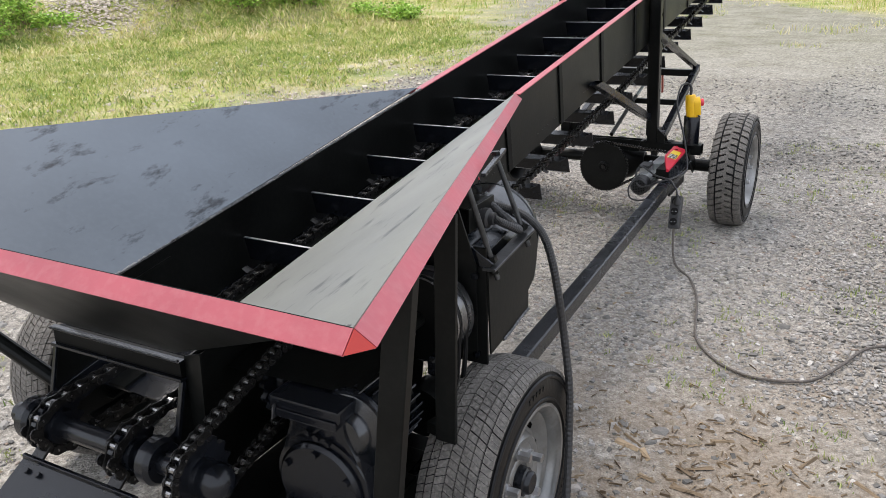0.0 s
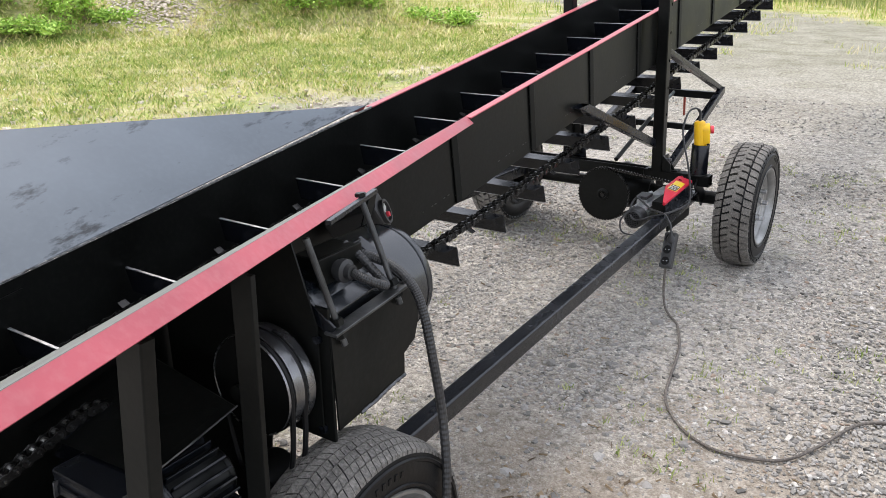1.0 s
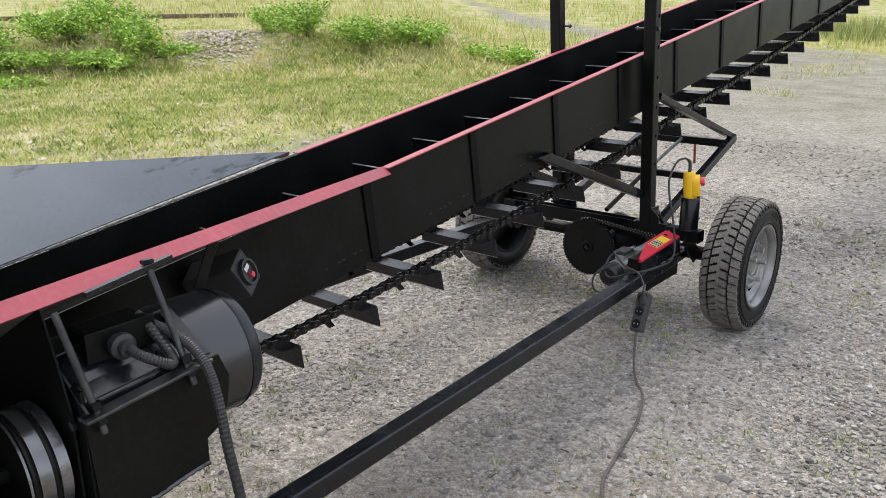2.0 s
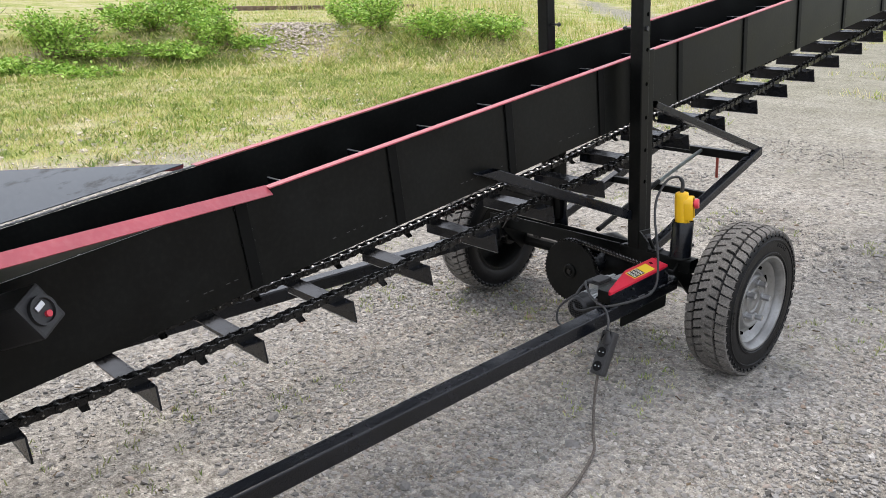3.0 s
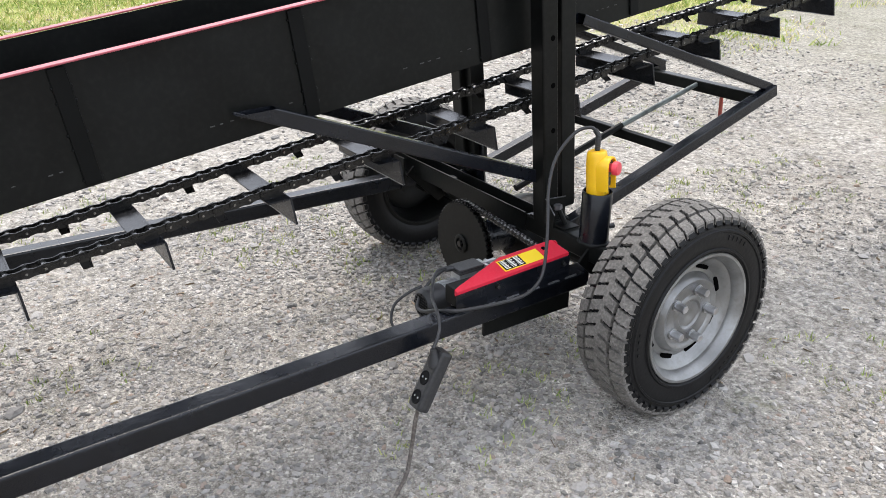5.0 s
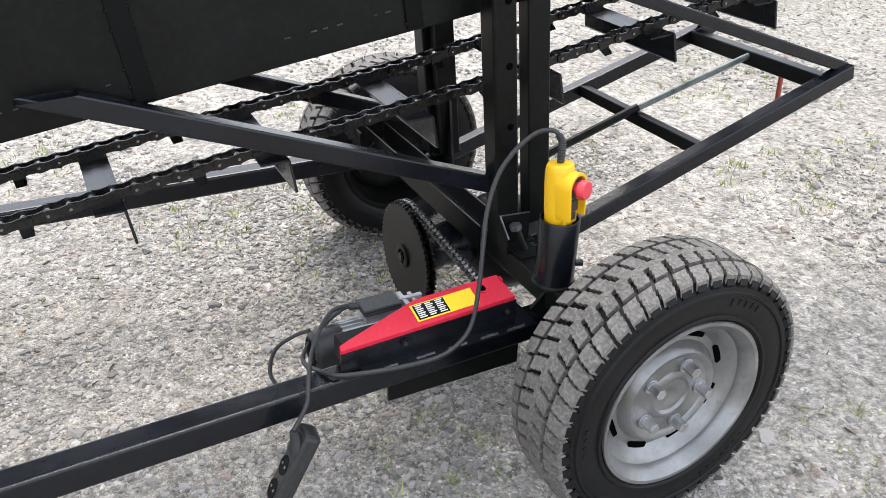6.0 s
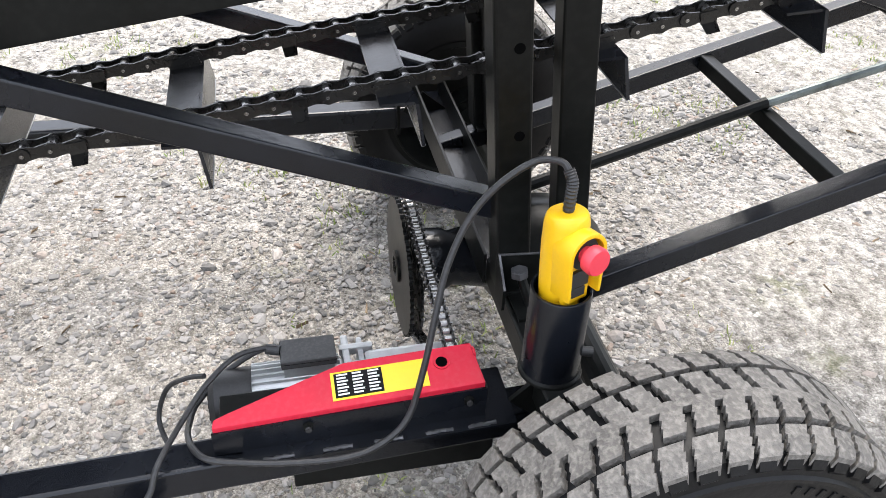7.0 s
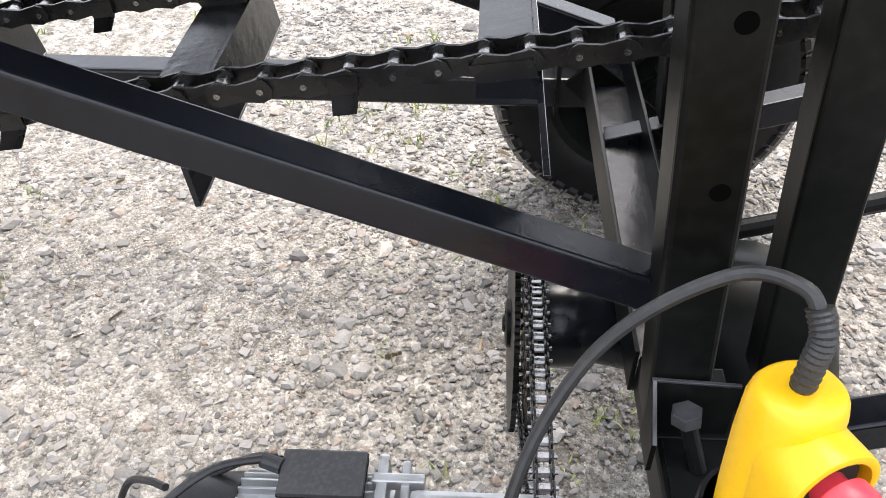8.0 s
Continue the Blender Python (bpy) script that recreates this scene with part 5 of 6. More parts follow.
loops = thing("motor_lead", (0.69, 2.05, 0.95), "short grey corrugated lead on the motor's terminal box", "cable")
part("lead", hose([(0.678, 2.023, 0.975), (0.698, 2.035, 0.962), (0.718, 2.068, 0.940), (0.716, 2.088, 0.932), (0.69, 2.10, 0.942), (0.64, 2.092, 0.985), (0.60, 2.090, 1.005)], 0.0095, steps=14, segments=12, ribs=0.16), CABLE, loops)

# ---- hoist drive on the front of the frame ----
hoist = thing("electric_hoist", (0.46, 4.80, 0.40), "small electric hoist with a red cover and grey finned motor", "hoist")


def skin(x, y):
    """Height of the red cover's top, which falls a little outwards and towards its pointed end."""
    return 0.458 + 0.045 * (y - 4.594) + 0.25 * (0.498 - x)


OUTLINE = ((0.500, 4.590), (0.4985, 5.010), (0.425, 5.001), (0.425, 4.795), (0.432, 4.770), (0.478, 4.615), (0.486, 4.592))
part("tray", box(0.429, 0.495, 4.600, 4.999, 0.399, 0.452, bevel=0.003), BLACK, hoist, "black folded steel tray")
part("base_plate", plate(((0.40, 4.63, 0.4005), (0.535, 4.63, 0.4005), (0.525, 5.06, 0.4005), (0.40, 5.06, 0.4005)), 0.005), GLOSS, hoist)
bm = bmesh.new()
a = [bm.verts.new((x, y, skin(x, y))) for x, y in OUTLINE]
b = [bm.verts.new((x, y, skin(x, y) - 0.014 - 0.25 * (0.5 - x))) for x, y in OUTLINE]
bm.faces.new(a)
bm.faces.new(b[::-1])
for i in range(len(OUTLINE)):
    j = (i + 1) % len(OUTLINE)
    bm.faces.new((a[j], a[i], b[i], b[j]))
bmesh.ops.recalc_face_normals(bm, faces=bm.faces)
bmesh.ops.bevel(bm, geom=[e for e in bm.edges if e.verts[0] in a or e.verts[1] in a], offset=0.003, segments=2, affect="EDGES", profile=0.6)
cover = part("cover", bm, HOIST_RED, hoist, "glossy red sheet cover")
part("cheek", plate(((0.5015, 4.588, 0.400), (0.500, 5.012, 0.400), (0.500, 5.012, 0.4665), (0.5015, 4.588, 0.4475)), 0.003), GLOSS, hoist)
part("end_cheek", plate(((0.4985, 5.0125, 0.400), (0.427, 5.0045, 0.400), (0.427, 5.0045, 0.478), (0.4985, 5.0125, 0.464)), 0.003), BLACK, hoist)
for y, z in ((4.731, 0.440), (4.982, 0.449)):
    part("cheek_bolt", nut((0.5025, y, z), (0.511, y, z), 0.0085), BLACK, hoist)
    part("cheek_bolt", rod((0.511, y, z), (0.515, y, z), 0.005, segments=10), PLASTIC, hoist)


def on_cover(y0, y1, x0, x1, lift, mat, name, parent, label=""):
    return part(name, plate([(x, y, skin(x, y) + lift) for x, y in ((x0, y0), (x1, y0), (x1, y1), (x0, y1))], 0.0006), mat, parent, label)


lab = on_cover(4.772, 4.923, 0.441, 0.489, 0.0008, YELLOW_LABEL, "rating_label", hoist, "yellow rating label with a small printed table")
on_cover(4.777, 4.852, 0.4445, 0.4855, 0.0016, GROOVE, "table_field", lab)
for i in range(3):
    for k in range(7):
        on_cover(4.781 + 0.0245 * i, 4.7985 + 0.0245 * i - 0.003 * ((i + k) % 2), 0.4465 + 0.0055 * k, 0.4492 + 0.0055 * k, 0.0023, WHITE_LABEL, "printed_bar", lab)
hole = Matrix.Translation((0.452, 4.948, skin(0.452, 4.948))) @ Matrix.Rotation(radians(14), 4, "Y")
part("cover_hole", lathe([(-0.004, 0.0095), (0.0012, 0.0095), (0.0012, 0.001)], 20, m=hole), HOLE, hoist)
part("hole_ring", lathe([(0.0, 0.0135), (0.0020, 0.0130), (0.0020, 0.0098), (0.0, 0.0095)], 20, m=hole, closed=True), HOIST_RED, hoist)
part("rear_tab", plate(((0.430, 5.001, 0.478), (0.452, 5.003, 0.474), (0.449, 5.003, 0.492), (0.440, 5.002, 0.496), (0.431, 5.001, 0.492)), 0.004), HOIST_RED, hoist)
# finned motor beside the cover
HZ, HX = 0.352, 0.345
MM = Matrix.Translation((HX, 4.577, HZ)) @ Matrix.Rotation(radians(-90), 4, "X")
part("motor_body", lathe([(0.06, 0.045), (0.065, 0.047), (0.215, 0.047), (0.225, 0.044), (0.24, 0.044), (0.245, 0.03)], 36, m=MM), ALU, hoist, "grey cast aluminium motor", smooth=True)
for i in range(26):
    t = 2 * math.pi * i / 26
    c = Vector((HX + 0.050 * math.cos(t), 0, HZ + 0.050 * math.sin(t)))
    part("fin", beam((c.x, 4.646, c.z), (c.x, 4.795, c.z), 0.012, 0.003, bevel=0.0008, up=(-math.sin(t), 0, math.cos(t))), ALU, hoist)
fan = part("fan_cover", lathe([(-0.004, 0.02), (-0.004, 0.040), (0.006, 0.050), (0.062, 0.053), (0.068, 0.051)], 36, m=MM), PLASTIC, hoist, "black plastic fan cover with a grille", smooth=True)
for i in range(-4, 5):
    for j in range(-4, 5):
        if i * i + j * j < 17:
            c = Vector((HX + i * 0.0092, 4.5715, HZ + j * 0.0092))
            part("vent", box(c.x - 0.003, c.x + 0.003, c.y, c.y + 0.003, c.z - 0.003, c.z + 0.003), GROOVE, fan)
part("capacitor_box", box(0.312, 0.362, 4.700, 4.786, 0.390, 0.430, bevel=0.003), ALU, hoist, "grey terminal box base")
part("box_lid", box(0.309, 0.365, 4.697, 4.789, 0.424, 0.4415, bevel=0.003), LID, hoist, "flat dusty dark grey box lid")
part("lid_groove", box(0.3085, 0.3655, 4.6965, 4.7895, 0.4345, 0.4355), GROOVE, hoist)
part("cable_gland", rod((0.330, 4.698, 0.437), (0.322, 4.675, 0.437), 0.009, segments=14), PLASTIC, hoist)
part("end_bracket", box(0.305, 0.395, 4.800, 4.812, 0.33, 0.432, bevel=0.003), ALU, hoist)
part("end_bracket", box(0.31, 0.385, 4.826, 4.836, 0.34, 0.428, bevel=0.003), ALU, hoist)
part("bracket_bar", box(0.330, 0.342, 4.795, 4.852, 0.418, 0.434, bevel=0.002), ALU, hoist)
part("bracket_bar", box(0.362, 0.376, 4.800, 4.850, 0.410, 0.425, bevel=0.002), ALU, hoist)
part("gear_case", box(0.345, 0.428, 4.836, 5.00, 0.345, 0.43, bevel=0.008), ALU, hoist)
under = thing("mounting_plate", (0.50, 4.87, 0.28), "black steel mounting plate under the beam", "plate")
part("plate", box(0.478, 0.488, 4.70, 5.035, 0.275, 0.338, bevel=0.002), BLACK, under)
seam = thing("weld_bead", (0.53, 4.85, 0.40), "short bright weld beads along the plate edge", "weld")
for y in (4.66, 4.75, 4.83, 4.91, 4.98):
    x = 0.527 - 0.02 * (y - 4.66)
    part("bead", weld_line((x, y, 0.4035), (x - 0.001, y + 0.045, 0.4035), 0.0028, 0.006), SCUFFED_STEEL, seam)

# big sprocket on the axle's pinion and its chain
sp = thing("pinion_sprocket", (0.02, 4.955, 0.17), "large flat black toothed sprocket on the axle drive", "sprocket")
sprocket("toothed_disc", "", (0.022, 4.953, 0.345), AX_Y, 0.149, 54, 0.007, 0.02, sp, BLACK, deep=0.006)
part("hub", lathe([(0.0, 0.034), (0.006, 0.034), (0.008, 0.030), (0.008, 0.022), (0.002, 0.020), (0.002, 0.001)], 28, m=Matrix.Translation((0.022, 4.950, 0.345)) @ AX_Y), BLACK, sp, smooth=True)
part("hub_nut", nut((0.022, 4.952, 0.345), (0.022, 4.938, 0.345), 0.013), CHAIN, sp)
XZ = Matrix(((1, 0, 0, 0), (0, 0, -1, 4.975), (0, 1, 0, 0), (0, 0, 0, 1)))
sprocket("chain_ring", "", (0.022, 4.975, 0.345), AX_Y, 0.146, 54, 0.005, 0.02, sp, CHAIN, deep=0.006)
chain_loop("pinion_chain", "oiled roller chain between hoist and axle sprocket", (0.022, 0.345), 0.147, (0.385, 0.430), 0.032, XZ, 0.0175, 0.006, 0.0155)

# ---- pendant switch in its pipe ----
PX, PY = 0.494, 5.114
holder = thing("pipe_holder", (PX, PY, 0.488), "short upright black pipe welded on the crossbeam", "pipe")
part("pipe", lathe([(0.488, 0.046), (0.650, 0.046), (0.652, 0.045), (0.652, 0.0415), (0.50, 0.0405), (0.488, 0.0405)], 40, m=Matrix.Translation((PX, PY, 0)), closed=True), GLOSS, holder, smooth=True)
part("weld", lathe([(0.486, 0.051), (0.490, 0.050), (0.494, 0.0465), (0.486, 0.046)], 40, m=Matrix.Translation((PX, PY, 0)), closed=True), BLACK, holder)
part("clamp_screw", rod((PX + 0.020, PY + 0.038, 0.535), (PX + 0.026, PY + 0.056, 0.535), 0.008), PLASTIC, holder)
pend = thing("pendant_switch", (PX, PY, 0.60), "yellow pendant control with a red mushroom stop button", "switch")
face = Matrix.Translation((PX, PY, 0.58)) @ Matrix.Rotation(radians(-5), 4, "Y") @ Matrix.Rotation(radians(22), 4, "Z")
bm = bmesh.new()
rings = []
for z, hx, hy in ((0.0, 0.026, 0.029), (0.05, 0.028, 0.031), (0.10, 0.030, 0.033), (0.15, 0.0305, 0.0335), (0.180, 0.0295, 0.0325), (0.190, 0.0275, 0.0305), (0.1945, 0.0250, 0.0280), (0.196, 0.0215, 0.0245)):
    ring = []
    for i in range(28):
        t = 2 * math.pi * i / 28
        c, s = math.cos(t), math.sin(t)
        k = (abs(c) ** 2.35 + abs(s) ** 2.35) ** (-1 / 2.35)
        ring.append(bm.verts.new((hx * k * c, hy * k * s, z)))
    rings.append(ring)
for p, q in zip(rings, rings[1:]):
    for i in range(28):
        j = (i + 1) % 28
        bm.faces.new((p[i], p[j], q[j], q[i]))
bm.faces.new(rings[0][::-1])
bm.faces.new(rings[-1])
bmesh.ops.transform(bm, matrix=face, verts=bm.verts)
part("body", bm, YELLOW, pend, "moulded yellow plastic body", smooth=True)
# arched hood over the button, running down as two cheeks
outer = [(-0.031, 0.078)] + [(-0.0345 * math.cos(math.pi * i / 14), 0.147 + 0.0345 * math.sin(math.pi * i / 14)) for i in range(15)] + [(0.031, 0.078)]
inner = [(-0.0250, 0.078)] + [(-0.0275 * math.cos(math.pi * i / 14), 0.147 + 0.0275 * math.sin(math.pi * i / 14)) for i in range(15)] + [(0.0250, 0.078)]
bm = bmesh.new()
loops4 = [[bm.verts.new((x, y, z)) for y, z in ring] for x, ring in ((0.012, outer), (0.050, outer), (0.050, inner), (0.012, inner))]
for p, q in zip(loops4, loops4[1:] + loops4[:1]):
    for i in range(len(outer) - 1):
        bm.faces.new((p[i], p[i + 1], q[i + 1], q[i]))
for e in (0, -1):
    bm.faces.new([l[e] for l in loops4])
bmesh.ops.recalc_face_normals(bm, faces=bm.faces)
bmesh.ops.bevel(bm, geom=[e for e in bm.edges if len(e.link_faces) == 2 and e.calc_face_angle() > 1.0], offset=0.002, segments=2, affect="EDGES", profile=0.6)
bmesh.ops.transform(bm, matrix=face, verts=bm.verts)
part("button_hood", bm, YELLOW, pend, smooth=True)
part("stop_button", lathe([(0.0, 0.013), (0.018, 0.013), (0.020, 0.0205), (0.032, 0.0215), (0.037, 0.019), (0.0375, 0.001)], 32, m=face @ Matrix.Translation((0.034, 0.0, 0.147)) @ AX_X), BUTTON, pend, "faded red mushroom stop button", smooth=True)
part("button_stem", lathe([(0.0, 0.0245), (0.006, 0.0245), (0.006, 0.002)], 28, m=face @ Matrix.Translation((0.036, 0.0, 0.147)) @ AX_X), PLASTIC, pend)
part("rocker_frame", box(0.024, 0.033, -0.024, 0.024, 0.060, 0.118, bevel=0.004, m=face), YELLOW, pend)
part("rocker", box(0.028, 0.039, -0.0165, 0.0165, 0.090, 0.116, bevel=0.002, m=face), PLASTIC, pend, "black rocker switch")
part("rocker", box(0.028, 0.036, -0.0145, 0.0145, 0.070, 0.086, bevel=0.002, m=face), PLASTIC, pend, "black rocker switch")
top = face @ Vector((0, 0, 0.196))
part("cable_boot", hose([top - Vector((0, 0, 0.006)), top + Vector((0.001, 0, 0.026)), top + Vector((-0.002, 0.001, 0.046)), top + Vector((-0.012, -0.003, 0.060))], 0.0076, steps=9, segments=16, ribs=0.17), PLASTIC, pend, "ribbed black cable boot")
lead = thing("pendant_cable", (0.50, 4.80, 0.405), "thin black cable looping from the pendant to the hoist", "cable")
part("cable", hose([top + Vector((-0.004, -0.001, 0.054)), top + Vector((-0.022, -0.010, 0.066)), top + Vector((-0.045, -0.040, 0.056)), (0.428, 5.025, 0.795), (0.432, 4.985, 0.745), (0.455, 4.950, 0.68), (0.483, 4.928, 0.61), (0.508, 4.908, 0.535), (0.530, 4.880, 0.455), (0.545, 4.835, 0.422), (0.552, 4.78, 0.412), (0.545, 4.70, 0.410), (0.533, 4.63, 0.411), (0.518, 4.580, 0.411), (0.490, 4.557, 0.405), (0.450, 4.545, 0.392), (0.405, 4.542, 0.370), (0.355, 4.552, 0.362), (0.318, 4.60, 0.388), (0.312, 4.66, 0.425), (0.322, 4.695, 0.437)], 0.0052, steps=8, segments=10), CABLE, lead)
lead2 = thing("hoist_cable", (0.55, 4.50, 0.30), "black mains lead from the hoist to the socket strip", "cable")
part("cable", hose([(0.318, 4.69, 0.437), (0.345, 4.63, 0.452), (0.392, 4.582, 0.446), (0.445, 4.545, 0.430), (0.525, 4.51, 0.425), (0.553, 4.497, 0.40), (0.572, 4.478, 0.385), (0.583, 4.456, 0.364)], 0.0048, steps=8, segments=10), CABLE, lead2)
part("plug", lathe([(0.0, 0.008), (0.02, 0.011), (0.035, 0.020), (0.05, 0.0215), (0.055, 0.018)], 20, m=frame_of((0.584, 4.455, 0.362), (0.585, 4.462, 0.312))[0]), PLASTIC, lead2, smooth=True)
loop2 = thing("spare_cable", (0.36, 4.55, 0.30), "thin black cable loop hanging behind the hoist motor", "cable")
part("cable", hose([(0.35, 4.572, 0.42), (0.33, 4.54, 0.40), (0.31, 4.50, 0.36), (0.33, 4.48, 0.31), (0.39, 4.50, 0.30), (0.45, 4.52, 0.33)], 0.0045, steps=8, segments=8), CABLE, loop2)

# ---- socket strip hanging off the beam, and its cable over the gravel ----
strip = thing("socket_strip", (0.585, 4.43, 0.19), "black three-way socket strip hanging from the beam by its plug lead", "socket")
S0, S1 = Vector((0.578, 4.492, 0.345)), Vector((0.588, 4.402, 0.193))
fm, ln = frame_of(S0, S1, up=(-0.12, -1.0, 0.15))
part("body", box(-0.030, 0.030, -0.019, 0.019, 0.0, ln, bevel=0.010, m=fm), CABLE, strip, "black plastic body")
SIDE_Y = 1 if (fm.to_3x3() @ Vector((0, 1, 0))).y < 0 else -1
for i in range(3):
    c = fm @ Matrix.Translation((0, SIDE_Y * 0.0185, 0.032 + 0.056 * i)) @ Matrix.Rotation(radians(-90 * SIDE_Y), 4, "X")
    part("socket", lathe([(0.0, 0.0205), (0.0030, 0.0198), (0.0030, 0.0178), (0.0015, 0.0172), (0.0015, 0.001)], 28, m=c), GROOVE, strip, "dark round socket", smooth=True)
    for s in (-1, 1):
        part("contact", rod(c @ Vector((s * 0.009, 0, 0.001)), c @ Vector((s * 0.009, 0, 0.0028)), 0.003, segments=8), STEEL, strip)
ext = thing("extension_cable", (0.88, 3.70, 0.0), "long dusty brown extension cable lying over the gravel", "cable")
part("cable", hose([S1 + Vector((0, 0.002, 0.004)), (0.590, 4.392, 0.15), (0.598, 4.375, 0.08), (0.62, 4.345, 0.022), (0.66, 4.29, 0.011), (0.73, 4.20, 0.010), (0.79, 4.05, 0.010), (0.825, 3.93, 0.010), (0.868, 3.71, 0.010), (0.91, 3.53, 0.010), (1.0, 3.39, 0.010), (1.10, 3.31, 0.010), (1.215, 3.285, 0.010), (1.37, 3.34, 0.010), (1.46, 3.49, 0.012), (1.55, 3.71, 0.012), (1.66, 3.79, 0.010), (1.85, 3.80, 0.010), (2.3, 3.95, 0.008), (3.2, 3.6, 0.006), (4.5, 4.2, 0.006)], 0.0058, steps=10, segments=9), CABLE_BROWN, ext)

# ---- loose stones, weeds, turf and bushes ----
def fast(name, verts, tris, mat, label, category):
    me = bpy.data.meshes.new(name)
    me.vertices.add(len(verts))
    me.vertices.foreach_set("co", np.asarray(verts, dtype=np.float32).ravel())
    me.loops.add(len(tris) * 3)
    me.loops.foreach_set("vertex_index", np.asarray(tris, dtype=np.int32).ravel())
    me.polygons.add(len(tris))
    me.polygons.foreach_set("loop_start", np.arange(0, len(tris) * 3, 3, dtype=np.int32))
    me.update(calc_edges=True)
    me.shade_flat()
    me.materials.append(mat)
    return tagged(new(name, me), label, category, kind="stuff")


gen = np.random.default_rng(11)
GOLD = (1 + 5 ** 0.5) / 2
ICO = np.array([(-1, GOLD, 0), (1, GOLD, 0), (-1, -GOLD, 0), (1, -GOLD, 0), (0, -1, GOLD), (0, 1, GOLD), (0, -1, -GOLD), (0, 1, -GOLD), (GOLD, 0, -1), (GOLD, 0, 1), (-GOLD, 0, -1), (-GOLD, 0, 1)]) / 1.902
_b = bmesh.new()
for _v in ICO:
    _b.verts.new(_v)
bmesh.ops.convex_hull(_b, input=_b.verts[:])
_b.verts.index_update()
ICO_T = np.array([[v.index for v in f.verts] for f in _b.faces])
ICO_V = np.array([v.co for v in _b.verts])
_b.free()


def stones(name, count, area, smallest, largest, label, power=2.2):
    x0, x1, y0, y1 = area
    c = np.stack([gen.uniform(x0, x1, count), gen.uniform(y0, y1, count), np.zeros(count)], 1)
    size = smallest + (largest - smallest) * gen.random(count) ** power
    j = ICO_V[None] * gen.uniform(0.62, 1.15, (count, 12, 1)) * size[:, None, None] * 0.5
    j = j * np.stack([gen.uniform(0.8, 1.5, count), gen.uniform(0.7, 1.1, count), gen.uniform(0.40, 0.75, count)], 1)[:, None, :]
    t = gen.uniform(0, 2 * math.pi, count)
    co, si = np.cos(t)[:, None], np.sin(t)[:, None]
    v = np.stack([j[..., 0] * co - j[..., 1] * si, j[..., 0] * si + j[..., 1] * co, j[..., 2] + size[:, None] * 0.04], 2) + c[:, None, :]
    tri = (ICO_T[None] + 12 * np.arange(count)[:, None, None]).reshape(-1, 3)
    fast(name, v.reshape(-1, 3), tri, STONE, label, "gravel")


CUBE_V = np.array([(x, y, z) for x in (-1, 1) for y in (-1, 1) for z in (-1, 1)], dtype=float) * 0.62
CUBE_T = np.array([(0, 1, 3), (0, 3, 2), (4, 6, 7), (4, 7, 5), (0, 4, 5), (0, 5, 1), (2, 3, 7), (2, 7, 6), (0, 2, 6), (0, 6, 4), (1, 5, 7), (1, 7, 3)])


def grit(name, count, area, smallest, largest, label, power=2.0, mat=STONE):
    """Broken angular chips: boxes with every corner pushed about and turned any way."""
    x0, x1, y0, y1 = area
    size = smallest + (largest - smallest) * gen.random(count) ** power
    v = CUBE_V[None] * gen.uniform(0.45, 1.15, (count, 8, 3)) * size[:, None, None]
    v = v * np.stack([gen.uniform(0.7, 1.2, count), gen.uniform(0.5, 0.9, count), gen.uniform(0.3, 0.7, count)], 1)[:, None, :]
    tip = gen.normal(0, 0.30, count)[:, None]
    v = np.stack([v[..., 0] * np.cos(tip) - v[..., 2] * np.sin(tip), v[..., 1], v[..., 0] * np.sin(tip) + v[..., 2] * np.cos(tip)], 2)
    t = gen.uniform(0, 2 * math.pi, count)[:, None]
    c = np.stack([gen.uniform(x0, x1, count), gen.uniform(y0, y1, count), size * 0.02], 1)
    v = np.stack([v[..., 0] * np.cos(t) - v[..., 1] * np.sin(t), v[..., 0] * np.sin(t) + v[..., 1] * np.cos(t), v[..., 2]], 2) + c[:, None, :]
    fast(name, v.reshape(-1, 3), (CUBE_T[None] + 8 * np.arange(count)[:, None, None]).reshape(-1, 3), mat, label, "gravel")


stones("gravel", 38000, (-1.7, 1.7, 3.2, 6.5), 0.006, 0.026, "small grey crushed stones over the yard", 2.6)
grit("fine_gravel", 38000, (-2.2, 2.3, 2.0, 7.6), 0.003, 0.010, "fine grey chippings between the stones", 1.6)
grit("outer_gravel", 20000, (-4.5, 0.8, -0.5, 11.0), 0.007, 0.024, "grey crushed stones over the outer yard", 2.4)
grit("side_gravel", 31000, (0.8, 5.6, 0.5, 13.0), 0.006, 0.025, "rough mixed grey stones beside the conveyor", 2.4, ROUGH_STONE)
grit("turf_stones", 1800, (-9.5, -3.2, 2.5, 13.0), 0.015, 0.07, "pale stones showing between the turf", 2.6, PALE_STONE)
stones("coarse_gravel", 4200, (-3.0, 3.6, 1.0, 9.0), 0.016, 0.055, "larger grey and tan stones over the yard", 3.2)


